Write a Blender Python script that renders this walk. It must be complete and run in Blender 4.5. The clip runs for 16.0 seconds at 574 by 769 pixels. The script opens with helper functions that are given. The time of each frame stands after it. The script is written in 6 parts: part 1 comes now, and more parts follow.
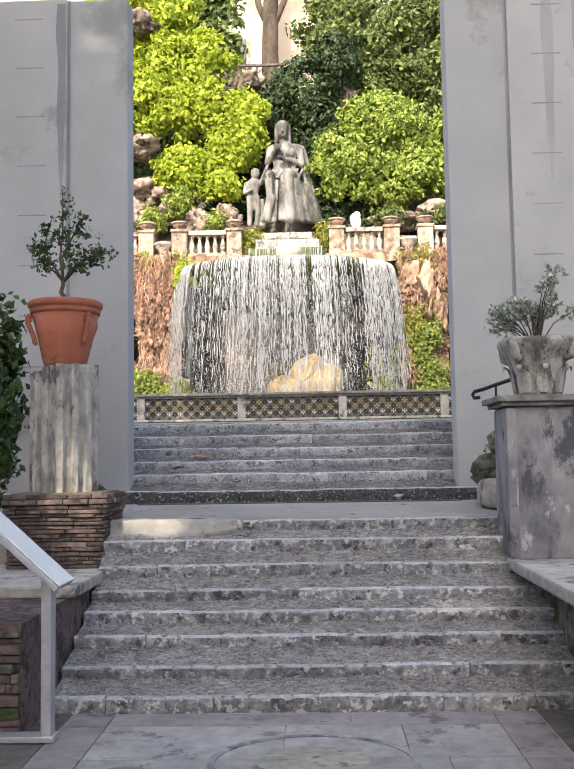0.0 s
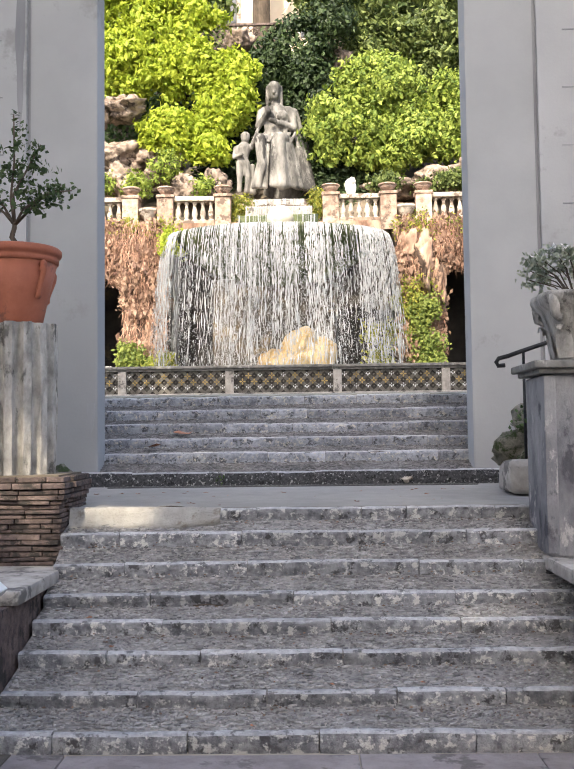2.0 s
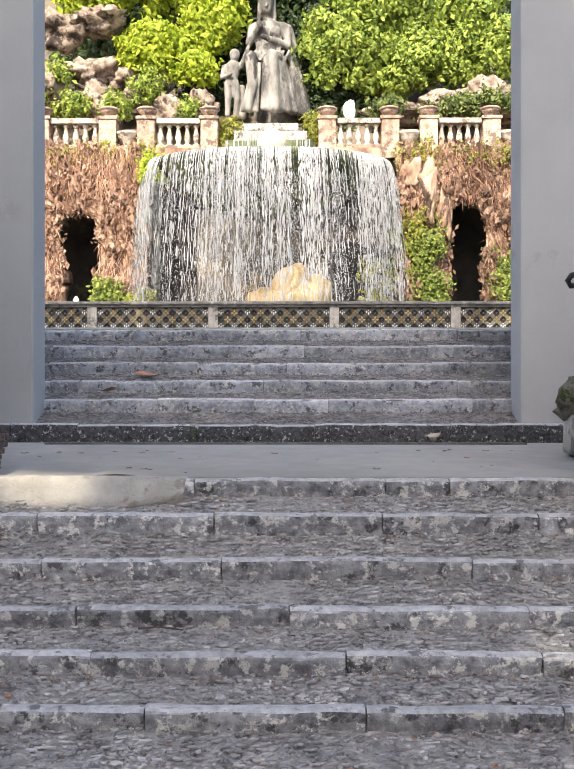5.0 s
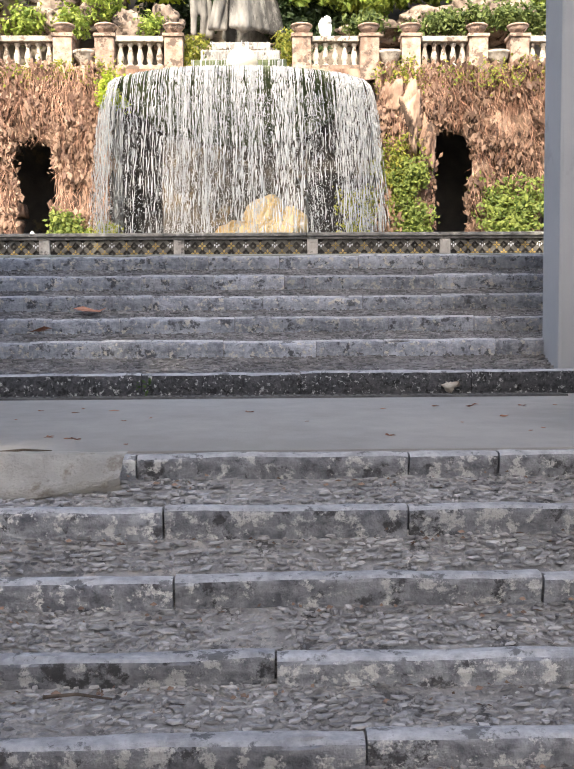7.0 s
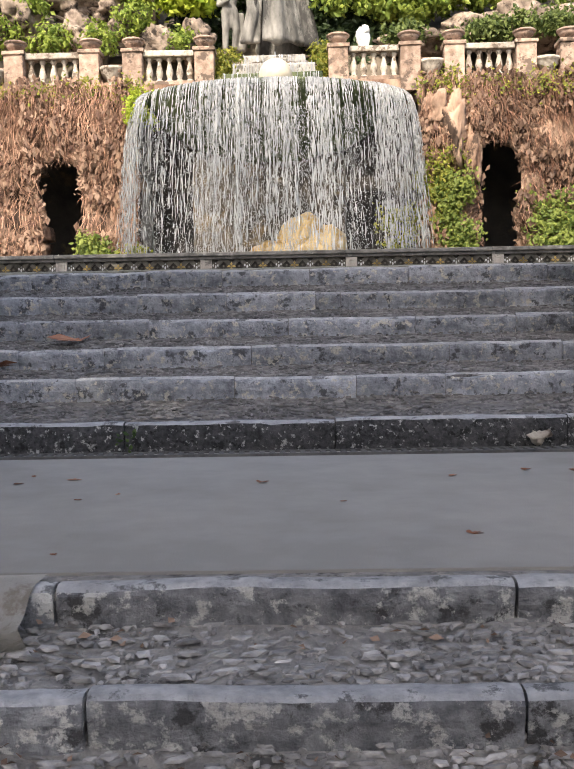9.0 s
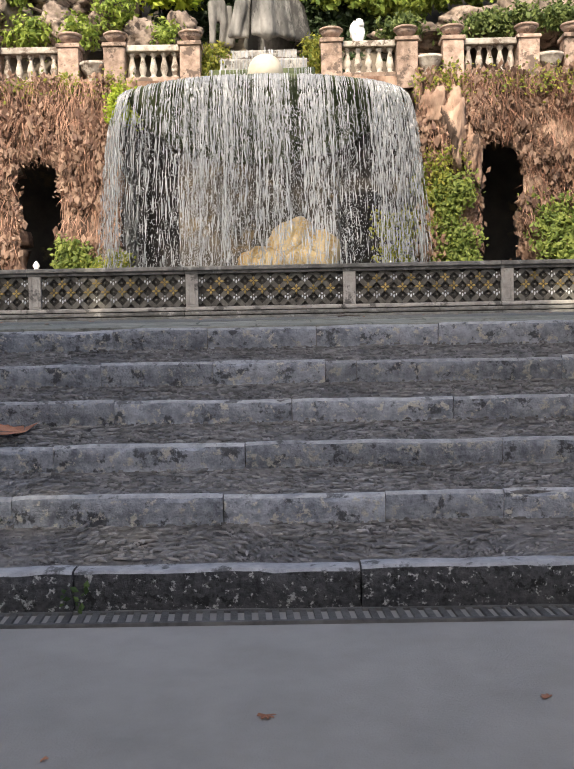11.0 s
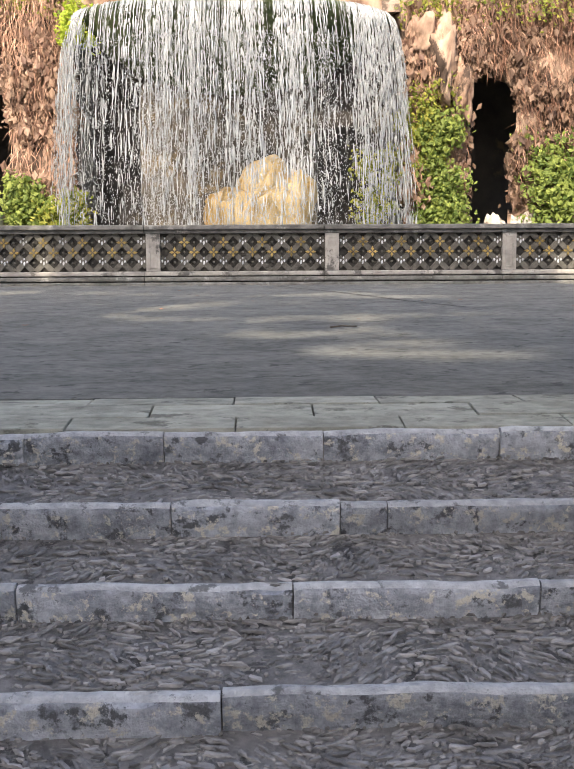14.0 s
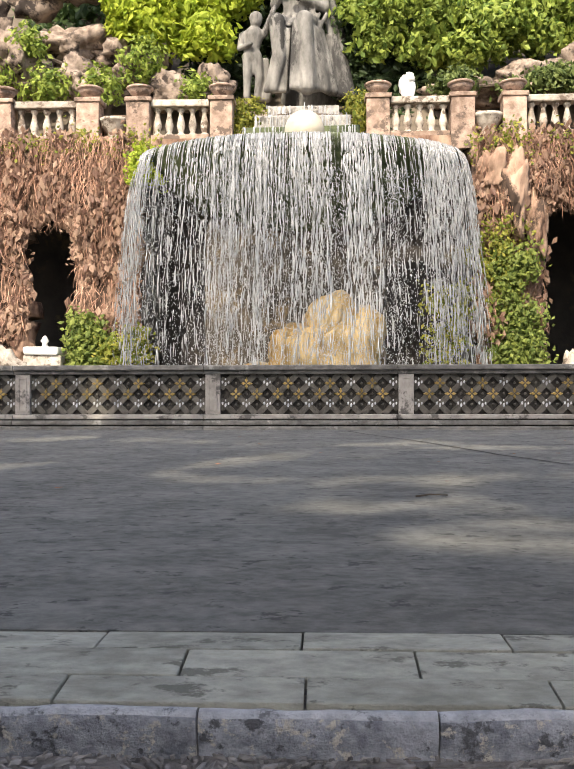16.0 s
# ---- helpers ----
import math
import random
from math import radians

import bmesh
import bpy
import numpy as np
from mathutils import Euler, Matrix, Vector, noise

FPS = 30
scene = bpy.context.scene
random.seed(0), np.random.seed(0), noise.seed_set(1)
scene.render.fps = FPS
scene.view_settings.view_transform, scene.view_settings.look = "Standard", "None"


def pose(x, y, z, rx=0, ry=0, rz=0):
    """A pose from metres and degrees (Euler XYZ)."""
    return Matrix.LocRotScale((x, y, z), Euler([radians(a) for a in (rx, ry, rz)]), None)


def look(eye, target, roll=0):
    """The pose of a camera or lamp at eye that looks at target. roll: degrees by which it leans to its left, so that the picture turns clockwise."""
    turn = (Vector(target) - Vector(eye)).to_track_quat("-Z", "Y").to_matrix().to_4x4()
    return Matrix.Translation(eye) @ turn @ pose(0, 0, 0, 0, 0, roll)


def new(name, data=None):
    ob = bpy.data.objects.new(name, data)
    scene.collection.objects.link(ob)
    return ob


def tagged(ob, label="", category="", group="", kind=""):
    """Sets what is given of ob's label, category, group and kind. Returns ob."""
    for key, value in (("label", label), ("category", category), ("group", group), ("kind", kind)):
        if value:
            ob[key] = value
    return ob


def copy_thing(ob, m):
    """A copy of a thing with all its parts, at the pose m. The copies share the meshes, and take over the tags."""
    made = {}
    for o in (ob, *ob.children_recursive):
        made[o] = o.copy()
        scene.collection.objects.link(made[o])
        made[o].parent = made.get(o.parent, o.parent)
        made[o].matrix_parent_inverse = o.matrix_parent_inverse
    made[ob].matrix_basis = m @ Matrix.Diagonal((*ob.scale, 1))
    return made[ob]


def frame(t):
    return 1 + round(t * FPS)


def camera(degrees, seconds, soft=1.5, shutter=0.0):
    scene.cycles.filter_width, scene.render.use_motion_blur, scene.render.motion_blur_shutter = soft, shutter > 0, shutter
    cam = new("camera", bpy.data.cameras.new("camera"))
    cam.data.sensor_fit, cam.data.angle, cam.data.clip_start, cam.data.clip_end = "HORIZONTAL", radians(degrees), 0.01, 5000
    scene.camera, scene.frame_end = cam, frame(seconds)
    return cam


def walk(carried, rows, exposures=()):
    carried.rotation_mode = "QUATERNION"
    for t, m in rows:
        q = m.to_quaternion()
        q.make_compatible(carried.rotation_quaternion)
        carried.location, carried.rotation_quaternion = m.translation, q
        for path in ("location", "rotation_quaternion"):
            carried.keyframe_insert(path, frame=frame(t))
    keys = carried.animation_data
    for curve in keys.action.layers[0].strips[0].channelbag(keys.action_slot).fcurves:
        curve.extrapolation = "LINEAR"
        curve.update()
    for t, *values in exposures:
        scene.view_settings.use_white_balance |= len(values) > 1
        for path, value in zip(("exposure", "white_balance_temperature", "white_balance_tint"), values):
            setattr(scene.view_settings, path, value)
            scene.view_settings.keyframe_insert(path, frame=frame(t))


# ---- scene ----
cam = camera(34.6, 16.0)
PATH = [
    (0, (0.492, -19.674, -0.491), (0.432, -17.681, -0.329), -0.9),
    (0.5, (0.495, -19.383, -0.489), (0.399, -17.39, -0.352), -1.0),
    (1, (0.483, -19.062, -0.493), (0.394, -17.068, -0.368), -1.0),
    (1.5, (0.452, -18.748, -0.501), (0.392, -16.753, -0.379), -0.8),
    (2, (0.43, -18.423, -0.492), (0.391, -16.426, -0.379), -0.7),
    (2.5, (0.407, -18.11, -0.491), (0.349, -16.113, -0.395), -0.7),
    (3, (0.402, -17.784, -0.509), (0.322, -15.788, -0.426), -0.8),
    (3.5, (0.394, -17.469, -0.501), (0.309, -15.472, -0.422), -0.7),
    (4, (0.399, -17.135, -0.508), (0.337, -15.137, -0.458), -0.4),
    (4.5, (0.38, -16.782, -0.518), (0.335, -14.783, -0.501), -0.0),
    (5, (0.36, -16.43, -0.52), (0.345, -14.43, -0.522), -0.0),
    (7.5, (0.317, -14.684, -0.548), (0.362, -12.69, -0.688), -0.4),
    (8, (0.316, -14.343, -0.548), (0.331, -12.347, -0.672), -0.6),
    (8.5, (0.37, -14.006, -0.529), (0.369, -12.008, -0.624), -0.7),
    (9, (0.395, -13.701, -0.515), (0.351, -11.703, -0.591), -1.0),
    (11.5, (0.304, -12.387, 0.004), (0.31, -10.39, -0.101), -1.1),
    (12, (0.295, -12.138, 0.106), (0.345, -10.148, -0.08), -1.0),
    (12.5, (0.247, -11.895, 0.214), (0.337, -9.913, -0.037), -0.8),
    (13, (0.263, -11.66, 0.344), (0.354, -9.682, 0.062), -0.7),
    (13.5, (0.225, -11.435, 0.44), (0.307, -9.457, 0.161), -0.6),
    (14, (0.223, -11.195, 0.507), (0.276, -9.213, 0.244), -0.3),
    (14.5, (0.197, -10.929, 0.513), (0.238, -8.942, 0.289), 0.2),
    (15, (0.206, -10.677, 0.549), (0.209, -8.681, 0.423), -0.2),
    (15.5, (0.207, -10.445, 0.598), (0.174, -8.446, 0.565), -0.1),
    (16, (0.178, -10.228, 0.647), (0.095, -8.23, 0.665), -0.1),
]
walk(cam, [(t, look(eye, target, roll)) for t, eye, target, roll in PATH], [(0, 1.78), (3.5, 1.88), (5.5, 1.88), (8, 1.58), (9.2, 1.3), (11.5, 1.1), (12.5, 1.58), (13, 1.66), (14, 1.62), (15, 1.58), (16, 1.3)])
# ---- world, sun, exposure ----
SUN_AZ, SUN_EL = radians(-18), radians(44)          # azimuth from behind the walker, towards the left
sun_dir = Vector((math.sin(SUN_AZ) * math.cos(SUN_EL), -math.cos(SUN_AZ) * math.cos(SUN_EL), math.sin(SUN_EL)))
world = bpy.data.worlds.new("sky")
scene.world = world
world.use_nodes = True
wn = world.node_tree
sky = wn.nodes.new("ShaderNodeTexSky")
sky.sky_type, sky.sun_disc = "NISHITA", False
sky.sun_elevation = SUN_EL
sky.dust_density, sky.air_density, sky.ozone_density = 5.0, 1.0, 1.0
sky.sun_rotation = math.atan2(sun_dir.x, sun_dir.y)
wn.links.new(sky.outputs[0], wn.nodes["Background"].inputs[0])
wn.nodes["Background"].inputs[1].default_value = 0.15
sun_data = bpy.data.lights.new("sun", "SUN")
sun_data.energy, sun_data.angle, sun_data.color = 2.35, radians(0.53), (1.0, 0.9, 0.72)
sun_ob = new("sun", sun_data)
sun_ob.matrix_world = look(sun_dir * 60, (0, 0, 0))

# ---- materials ----


def material(name, dark, light, scale=6.0, rough=0.85, bump=0.3, big=0.6, stain=None, stain_amount=0.35, lichen=None, lichen_amount=0.2, vary=0.0,
             metal=0.0, stretch=(1, 1, 1), island=False, bump_scale=4.0, trans=0.0, spec=0.3):
    """Two scales of noise between a dark and a light tone, with stains, grain and fine relief."""
    m = bpy.data.materials.new(name)
    m.use_nodes = True
    nt = m.node_tree
    bsdf = nt.nodes["Principled BSDF"]
    bsdf.inputs["Roughness"].default_value = rough
    bsdf.inputs["Metallic"].default_value = metal
    bsdf.inputs["Specular IOR Level"].default_value = spec
    coords = nt.nodes.new("ShaderNodeTexCoord")
    mapping = nt.nodes.new("ShaderNodeMapping")
    mapping.inputs["Scale"].default_value = stretch
    nt.links.new(coords.outputs["Object"], mapping.inputs["Vector"])
    info = nt.nodes.new("ShaderNodeObjectInfo")
    shift = nt.nodes.new("ShaderNodeVectorMath")
    shift.operation = "MULTIPLY_ADD"
    shift.inputs[1].default_value = (37, 53, 71)
    nt.links.new(info.outputs["Random"], shift.inputs[0])
    nt.links.new(mapping.outputs[0], shift.inputs[2])

    def noise_at(s, detail=6.0, roughness=0.6):
        n = nt.nodes.new("ShaderNodeTexNoise")
        n.inputs["Scale"].default_value, n.inputs["Detail"].default_value, n.inputs["Roughness"].default_value = s, detail, roughness
        nt.links.new(shift.outputs[0], n.inputs["Vector"])
        return n

    fine, coarse = noise_at(scale), noise_at(scale * 0.17, 4.0)
    blend = nt.nodes.new("ShaderNodeMix")
    blend.data_type = "FLOAT"
    blend.inputs[0].default_value = big
    nt.links.new(fine.outputs[0], blend.inputs[2])
    nt.links.new(coarse.outputs[0], blend.inputs[3])
    ramp = nt.nodes.new("ShaderNodeValToRGB")
    ramp.color_ramp.elements[0].position, ramp.color_ramp.elements[1].position = 0.39, 0.61
    ramp.color_ramp.elements[0].color, ramp.color_ramp.elements[1].color = (*dark, 1), (*light, 1)
    nt.links.new(blend.outputs[0], ramp.inputs[0])
    colour = ramp.outputs[0]
    for tone, amount, patch in ((stain, stain_amount, 0.45), (lichen, lichen_amount, 0.8)):
        if not tone:
            continue
        spots = noise_at(scale * patch, 8.0, 0.7)
        edge = nt.nodes.new("ShaderNodeMapRange")
        edge.inputs[1].default_value, edge.inputs[2].default_value = 0.635 - amount * 0.28, 0.69 - amount * 0.27
        nt.links.new(spots.outputs[0], edge.inputs[0])
        over = nt.nodes.new("ShaderNodeMix")
        over.data_type = "RGBA"
        over.inputs[7].default_value = (*tone, 1)
        nt.links.new(edge.outputs[0], over.inputs[0])
        nt.links.new(colour, over.inputs[6])
        colour = over.outputs[2]
    if vary:
        hsv = nt.nodes.new("ShaderNodeHueSaturation")
        span = nt.nodes.new("ShaderNodeMapRange")
        span.inputs[3].default_value, span.inputs[4].default_value = 1 - vary, 1 + vary
        if island:
            geo = nt.nodes.new("ShaderNodeNewGeometry")
            nt.links.new(geo.outputs["Random Per Island"], span.inputs[0])
        else:
            nt.links.new(info.outputs["Random"], span.inputs[0])
        nt.links.new(span.outputs[0], hsv.inputs["Value"])
        nt.links.new(colour, hsv.inputs["Color"])
        colour = hsv.outputs[0]
    nt.links.new(colour, bsdf.inputs["Base Color"])
    if bump:
        relief = noise_at(scale * bump_scale, 8.0, 0.65)
        b = nt.nodes.new("ShaderNodeBump")
        b.inputs["Strength"].default_value, b.inputs["Distance"].default_value = bump, 0.02
        nt.links.new(relief.outputs[0], b.inputs["Height"])
        nt.links.new(b.outputs[0], bsdf.inputs["Normal"])
    if trans:
        bsdf.inputs["Transmission Weight"].default_value = trans
    return m


def leaf_material(name, a, b, through_light=0.35):
    """Leaves: a tone for each leaf, some light passing through."""
    m = bpy.data.materials.new(name)
    m.use_nodes = True
    nt = m.node_tree
    bsdf, out = nt.nodes["Principled BSDF"], nt.nodes["Material Output"]
    geo = nt.nodes.new("ShaderNodeNewGeometry")
    ramp = nt.nodes.new("ShaderNodeValToRGB")
    ramp.color_ramp.elements[0].color, ramp.color_ramp.elements[1].color = (*a, 1), (*b, 1)
    nt.links.new(geo.outputs["Random Per Island"], ramp.inputs[0])
    nt.links.new(ramp.outputs[0], bsdf.inputs["Base Color"])
    bsdf.inputs["Roughness"].default_value = 0.55
    bsdf.inputs["Specular IOR Level"].default_value = 0.25
    tl = nt.nodes.new("ShaderNodeBsdfTranslucent")
    nt.links.new(ramp.outputs[0], tl.inputs[0])
    mix = nt.nodes.new("ShaderNodeMixShader")
    mix.inputs[0].default_value = through_light
    nt.links.new(bsdf.outputs[0], mix.inputs[1])
    nt.links.new(tl.outputs[0], mix.inputs[2])
    nt.links.new(mix.outputs[0], out.inputs[0])
    return m


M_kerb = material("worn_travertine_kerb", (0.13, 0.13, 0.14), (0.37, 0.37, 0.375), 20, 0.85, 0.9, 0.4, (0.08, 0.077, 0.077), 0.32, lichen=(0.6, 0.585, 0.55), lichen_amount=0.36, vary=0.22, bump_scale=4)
M_kerb_blue = material("blue_grey_kerb", (0.2, 0.211, 0.24), (0.49, 0.505, 0.545), 30, 0.85, 1.0, 0.5, (0.11, 0.112, 0.12), 0.32, lichen=(0.58, 0.55, 0.48), lichen_amount=0.3, vary=0.22, bump_scale=3)
M_cement = material("pale_cement", (0.27, 0.255, 0.23), (0.4, 0.38, 0.345), 10, 0.9, 0.7, 0.5, (0.2, 0.175, 0.145), 0.32, bump_scale=6)
M_lit_nosing = material("pale_worn_nosing", (0.32, 0.32, 0.33), (0.54, 0.54, 0.545), 26, 0.8, 0.8, 0.4, (0.16, 0.16, 0.16), 0.3, vary=0.12)
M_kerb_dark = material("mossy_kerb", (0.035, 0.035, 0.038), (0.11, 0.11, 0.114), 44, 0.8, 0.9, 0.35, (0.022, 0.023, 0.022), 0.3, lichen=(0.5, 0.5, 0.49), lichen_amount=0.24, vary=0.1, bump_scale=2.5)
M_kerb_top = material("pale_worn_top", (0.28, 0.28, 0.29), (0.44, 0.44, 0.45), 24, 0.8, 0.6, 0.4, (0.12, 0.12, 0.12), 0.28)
M_mortar = material("earthy_mortar", (0.21, 0.2, 0.192), (0.41, 0.388, 0.366), 22, 0.95, 1.0, 0.4, (0.12, 0.113, 0.108), 0.3, lichen=(0.45, 0.41, 0.37), lichen_amount=0.26, bump_scale=6)
M_mortar_brown = material("brown_grey_mortar", (0.13, 0.124, 0.122), (0.27, 0.255, 0.246), 22, 0.95, 1.0, 0.4, (0.08, 0.076, 0.074), 0.3, lichen=(0.34, 0.31, 0.27), lichen_amount=0.2, bump_scale=6)
M_pebble = material("pebble", (0.17, 0.164, 0.162), (0.39, 0.374, 0.36), 30, 0.85, 0.4, 0.5, vary=0.34, island=True)
M_pebble_brown = material("thin_brown_grey_pebble", (0.12, 0.115, 0.113), (0.28, 0.265, 0.255), 30, 0.85, 0.4, 0.5, vary=0.34, island=True)
M_concrete = material("smooth_concrete", (0.235, 0.225, 0.211), (0.3, 0.286, 0.268), 7, 0.9, 0.3, 0.6, bump_scale=18)
M_slab = material("paving_slab", (0.23, 0.225, 0.186), (0.4, 0.39, 0.325), 24, 0.85, 0.7, 0.45, (0.15, 0.145, 0.118), 0.26, vary=0.12, stretch=(0.6, 1, 1))
M_flag = material("flagstone", (0.23, 0.22, 0.215), (0.37, 0.355, 0.342), 9, 0.85, 0.7, 0.5, (0.16, 0.152, 0.148), 0.2, vary=0.1)
M_rim = material("mauve_grey_border_stone", (0.2, 0.178, 0.178), (0.31, 0.278, 0.275), 9, 0.85, 0.7, 0.5, (0.14, 0.125, 0.122), 0.24, vary=0.08)
M_verge = material("dark_trodden_earth", (0.09, 0.082, 0.07), (0.19, 0.172, 0.15), 8, 0.95, 0.9, 0.5, (0.07, 0.075, 0.05), 0.3)
M_asphalt = material("fine_gravel_asphalt", (0.125, 0.121, 0.108), (0.24, 0.232, 0.208), 24, 0.92, 0.9, 0.5, (0.085, 0.083, 0.075), 0.22, stretch=(0.7, 1, 1), bump_scale=6)
M_bounce_ground = material("pale_court_gravel", (0.3, 0.27, 0.22), (0.45, 0.4, 0.33), 3, 0.95, 0.6, 0.5, bump_scale=20)
M_earth = material("bare_earth", (0.07, 0.06, 0.045), (0.16, 0.13, 0.1), 3, 0.95, 0.8, 0.5)
M_plaster = material("grey_lime_plaster", (0.285, 0.285, 0.285), (0.375, 0.37, 0.366), 1.2, 0.9, 0.12, 0.7, (0.245, 0.24, 0.236), 0.15, bump_scale=25)
M_stain = material("weathered_groove", (0.16, 0.16, 0.17), (0.27, 0.265, 0.27), 3, 0.9, 0.2, 0.5, stretch=(1, 1, 0.25))
M_faint = material("faint_rain_mark", (0.235, 0.238, 0.246), (0.325, 0.325, 0.327), 3, 0.9, 0.2, 0.5, stretch=(1, 1, 0.25))
M_rail_stone = material("balustrade_stone", (0.27, 0.25, 0.225), (0.45, 0.42, 0.38), 9, 0.85, 0.4, 0.4, (0.14, 0.13, 0.12), 0.35)
M_coping = material("dark_coping_stone", (0.1, 0.095, 0.085), (0.24, 0.23, 0.21), 8, 0.8, 0.5, 0.4, (0.34, 0.33, 0.3), 0.2)
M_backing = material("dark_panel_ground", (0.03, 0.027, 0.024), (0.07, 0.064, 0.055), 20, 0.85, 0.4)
M_strap = material("lattice_terracotta", (0.07, 0.064, 0.054), (0.145, 0.134, 0.114), 25, 0.75, 0.5, vary=0.15)
M_lily = material("ochre_glazed_flower", (0.24, 0.17, 0.045), (0.38, 0.27, 0.09), 30, 0.5, 0.2, vary=0.35)
M_eagle = material("pale_glazed_eagle", (0.42, 0.43, 0.43), (0.68, 0.69, 0.7), 30, 0.35, 0.2, vary=0.2)
M_tufa = material("reddish_tufa_rock", (0.14, 0.08, 0.055), (0.48, 0.33, 0.24), 3.0, 0.95, 1.0, 0.4, (0.06, 0.04, 0.03), 0.4, bump_scale=3, stretch=(1, 1, 0.5))
M_greyrock = material("grey_tufa_boulder", (0.1, 0.075, 0.06), (0.38, 0.3, 0.24), 4.0, 0.95, 1.0, 0.4, (0.045, 0.035, 0.03), 0.42, vary=0.2, bump_scale=3)
M_wet_shade = material("dark_wet_stone", (0.022, 0.02, 0.022), (0.07, 0.06, 0.055), 1.6, 0.35, 0.8, 0.5, (0.1, 0.08, 0.05), 0.25)
M_ochre = material("ochre_travertine", (0.28, 0.19, 0.075), (0.54, 0.42, 0.24), 2.6, 0.5, 1.0, 0.45, (0.28, 0.17, 0.05), 0.4, stretch=(1, 1, 0.3))
M_warmstone = material("sunlit_balustrade_stone", (0.21, 0.145, 0.11), (0.46, 0.34, 0.27), 6, 0.9, 0.9, 0.4, (0.13, 0.095, 0.075), 0.42, vary=0.15)
M_palestone = material("pale_carved_stone", (0.28, 0.235, 0.195), (0.55, 0.5, 0.43), 7, 0.85, 0.8, 0.4, (0.15, 0.115, 0.09), 0.4, vary=0.15)
M_statue = material("weathered_marble", (0.08, 0.077, 0.072), (0.3, 0.287, 0.267), 3.2, 0.85, 1.0, 0.4, (0.045, 0.043, 0.041), 0.42, stretch=(1, 1, 0.4), bump_scale=5)
M_white = material("white_marble", (0.7, 0.69, 0.66), (0.82, 0.81, 0.78), 5, 0.6, 0.2, 0.5)
M_mossrim = material("mossy_rim", (0.03, 0.045, 0.02), (0.11, 0.13, 0.06), 9, 0.7, 0.8)
M_terracotta = material("terracotta", (0.25, 0.078, 0.042), (0.34, 0.115, 0.066), 8, 0.7, 0.25, 0.6, (0.19, 0.075, 0.05), 0.22)
M_brick = material("thin_roman_brick", (0.06, 0.045, 0.042), (0.17, 0.125, 0.11), 16, 0.9, 0.9, 0.4, (0.04, 0.034, 0.03), 0.38, vary=0.32)
M_column = material("fluted_grey_stone", (0.2, 0.188, 0.17), (0.48, 0.45, 0.405), 11, 0.9, 0.9, 0.35, (0.12, 0.112, 0.1), 0.32, stretch=(1, 1, 0.55), bump_scale=5)
M_pier = material("stained_plaster_pier", (0.12, 0.119, 0.13), (0.31, 0.302, 0.302), 7, 0.9, 0.6, 0.55, (0.075, 0.074, 0.082), 0.34, lichen=(0.38, 0.36, 0.345), lichen_amount=0.22, stretch=(1, 1, 0.55), bump_scale=5)
M_steel = material("brushed_grey_steel", (0.42, 0.43, 0.45), (0.52, 0.53, 0.55), 30, 0.45, 0.05, 0.5, metal=0.6)
M_panel = material("pale_sign_panel", (0.6, 0.63, 0.63), (0.68, 0.71, 0.71), 4, 0.35, 0.0)
M_iron = material("black_wrought_iron", (0.015, 0.015, 0.016), (0.04, 0.04, 0.042), 40, 0.5, 0.2, metal=0.6)
M_grate = material("worn_cast_iron", (0.07, 0.068, 0.066), (0.15, 0.146, 0.14), 30, 0.7, 0.4, metal=0.3)
M_moss = material("mossy_rock", (0.03, 0.035, 0.022), (0.22, 0.2, 0.16), 9, 0.95, 1.0, 0.4, (0.04, 0.055, 0.02), 0.4)
M_bark = material("grey_bark", (0.045, 0.035, 0.028), (0.13, 0.1, 0.075), 14, 0.95, 0.9, stretch=(1, 1, 0.3))
M_building = material("warm_ochre_plaster", (0.6, 0.47, 0.34), (0.72, 0.6, 0.46), 1.0, 0.9, 0.1, 0.6)
M_glass = material("dark_window_glass", (0.03, 0.035, 0.04), (0.06, 0.065, 0.07), 2, 0.08, 0.0, spec=0.6)
M_deadleaf = material("dry_brown_leaf", (0.2, 0.085, 0.05), (0.36, 0.17, 0.1), 30, 0.8, 0.3, vary=0.35)
M_litter = material("leaf_litter", (0.11, 0.07, 0.05), (0.26, 0.18, 0.13), 30, 0.9, 0.0, vary=0.4, island=True)
M_water = material("falling_white_water", (0.45, 0.465, 0.49), (0.7, 0.71, 0.73), 3, 0.15, 0.0, trans=0.4, spec=0.6)
M_pool = material("pool_water", (0.03, 0.05, 0.045), (0.05, 0.07, 0.06), 2, 0.06, 0.5, spec=0.5)
M_root = material("dry_hanging_roots", (0.14, 0.07, 0.045), (0.42, 0.25, 0.175), 1.3, 0.9, 0.0, 0.6, vary=0.5, island=True)
L_tree = leaf_material("bright_leaf", (0.2, 0.28, 0.02), (0.46, 0.52, 0.06), 0.4)
L_dark = leaf_material("evergreen_leaf", (0.035, 0.06, 0.015), (0.17, 0.21, 0.06), 0.25)
L_shade_leaf = leaf_material("deep_green_yew_leaf", (0.012, 0.024, 0.01), (0.04, 0.065, 0.02), 0.1)
M_core = material("brown_wet_stone", (0.03, 0.026, 0.022), (0.1, 0.082, 0.064), 1.8, 0.45, 0.8, 0.5, (0.14, 0.1, 0.05), 0.25)
L_pink = leaf_material("dry_pinkish_creeper", (0.14, 0.075, 0.055), (0.44, 0.3, 0.215), 0.3)
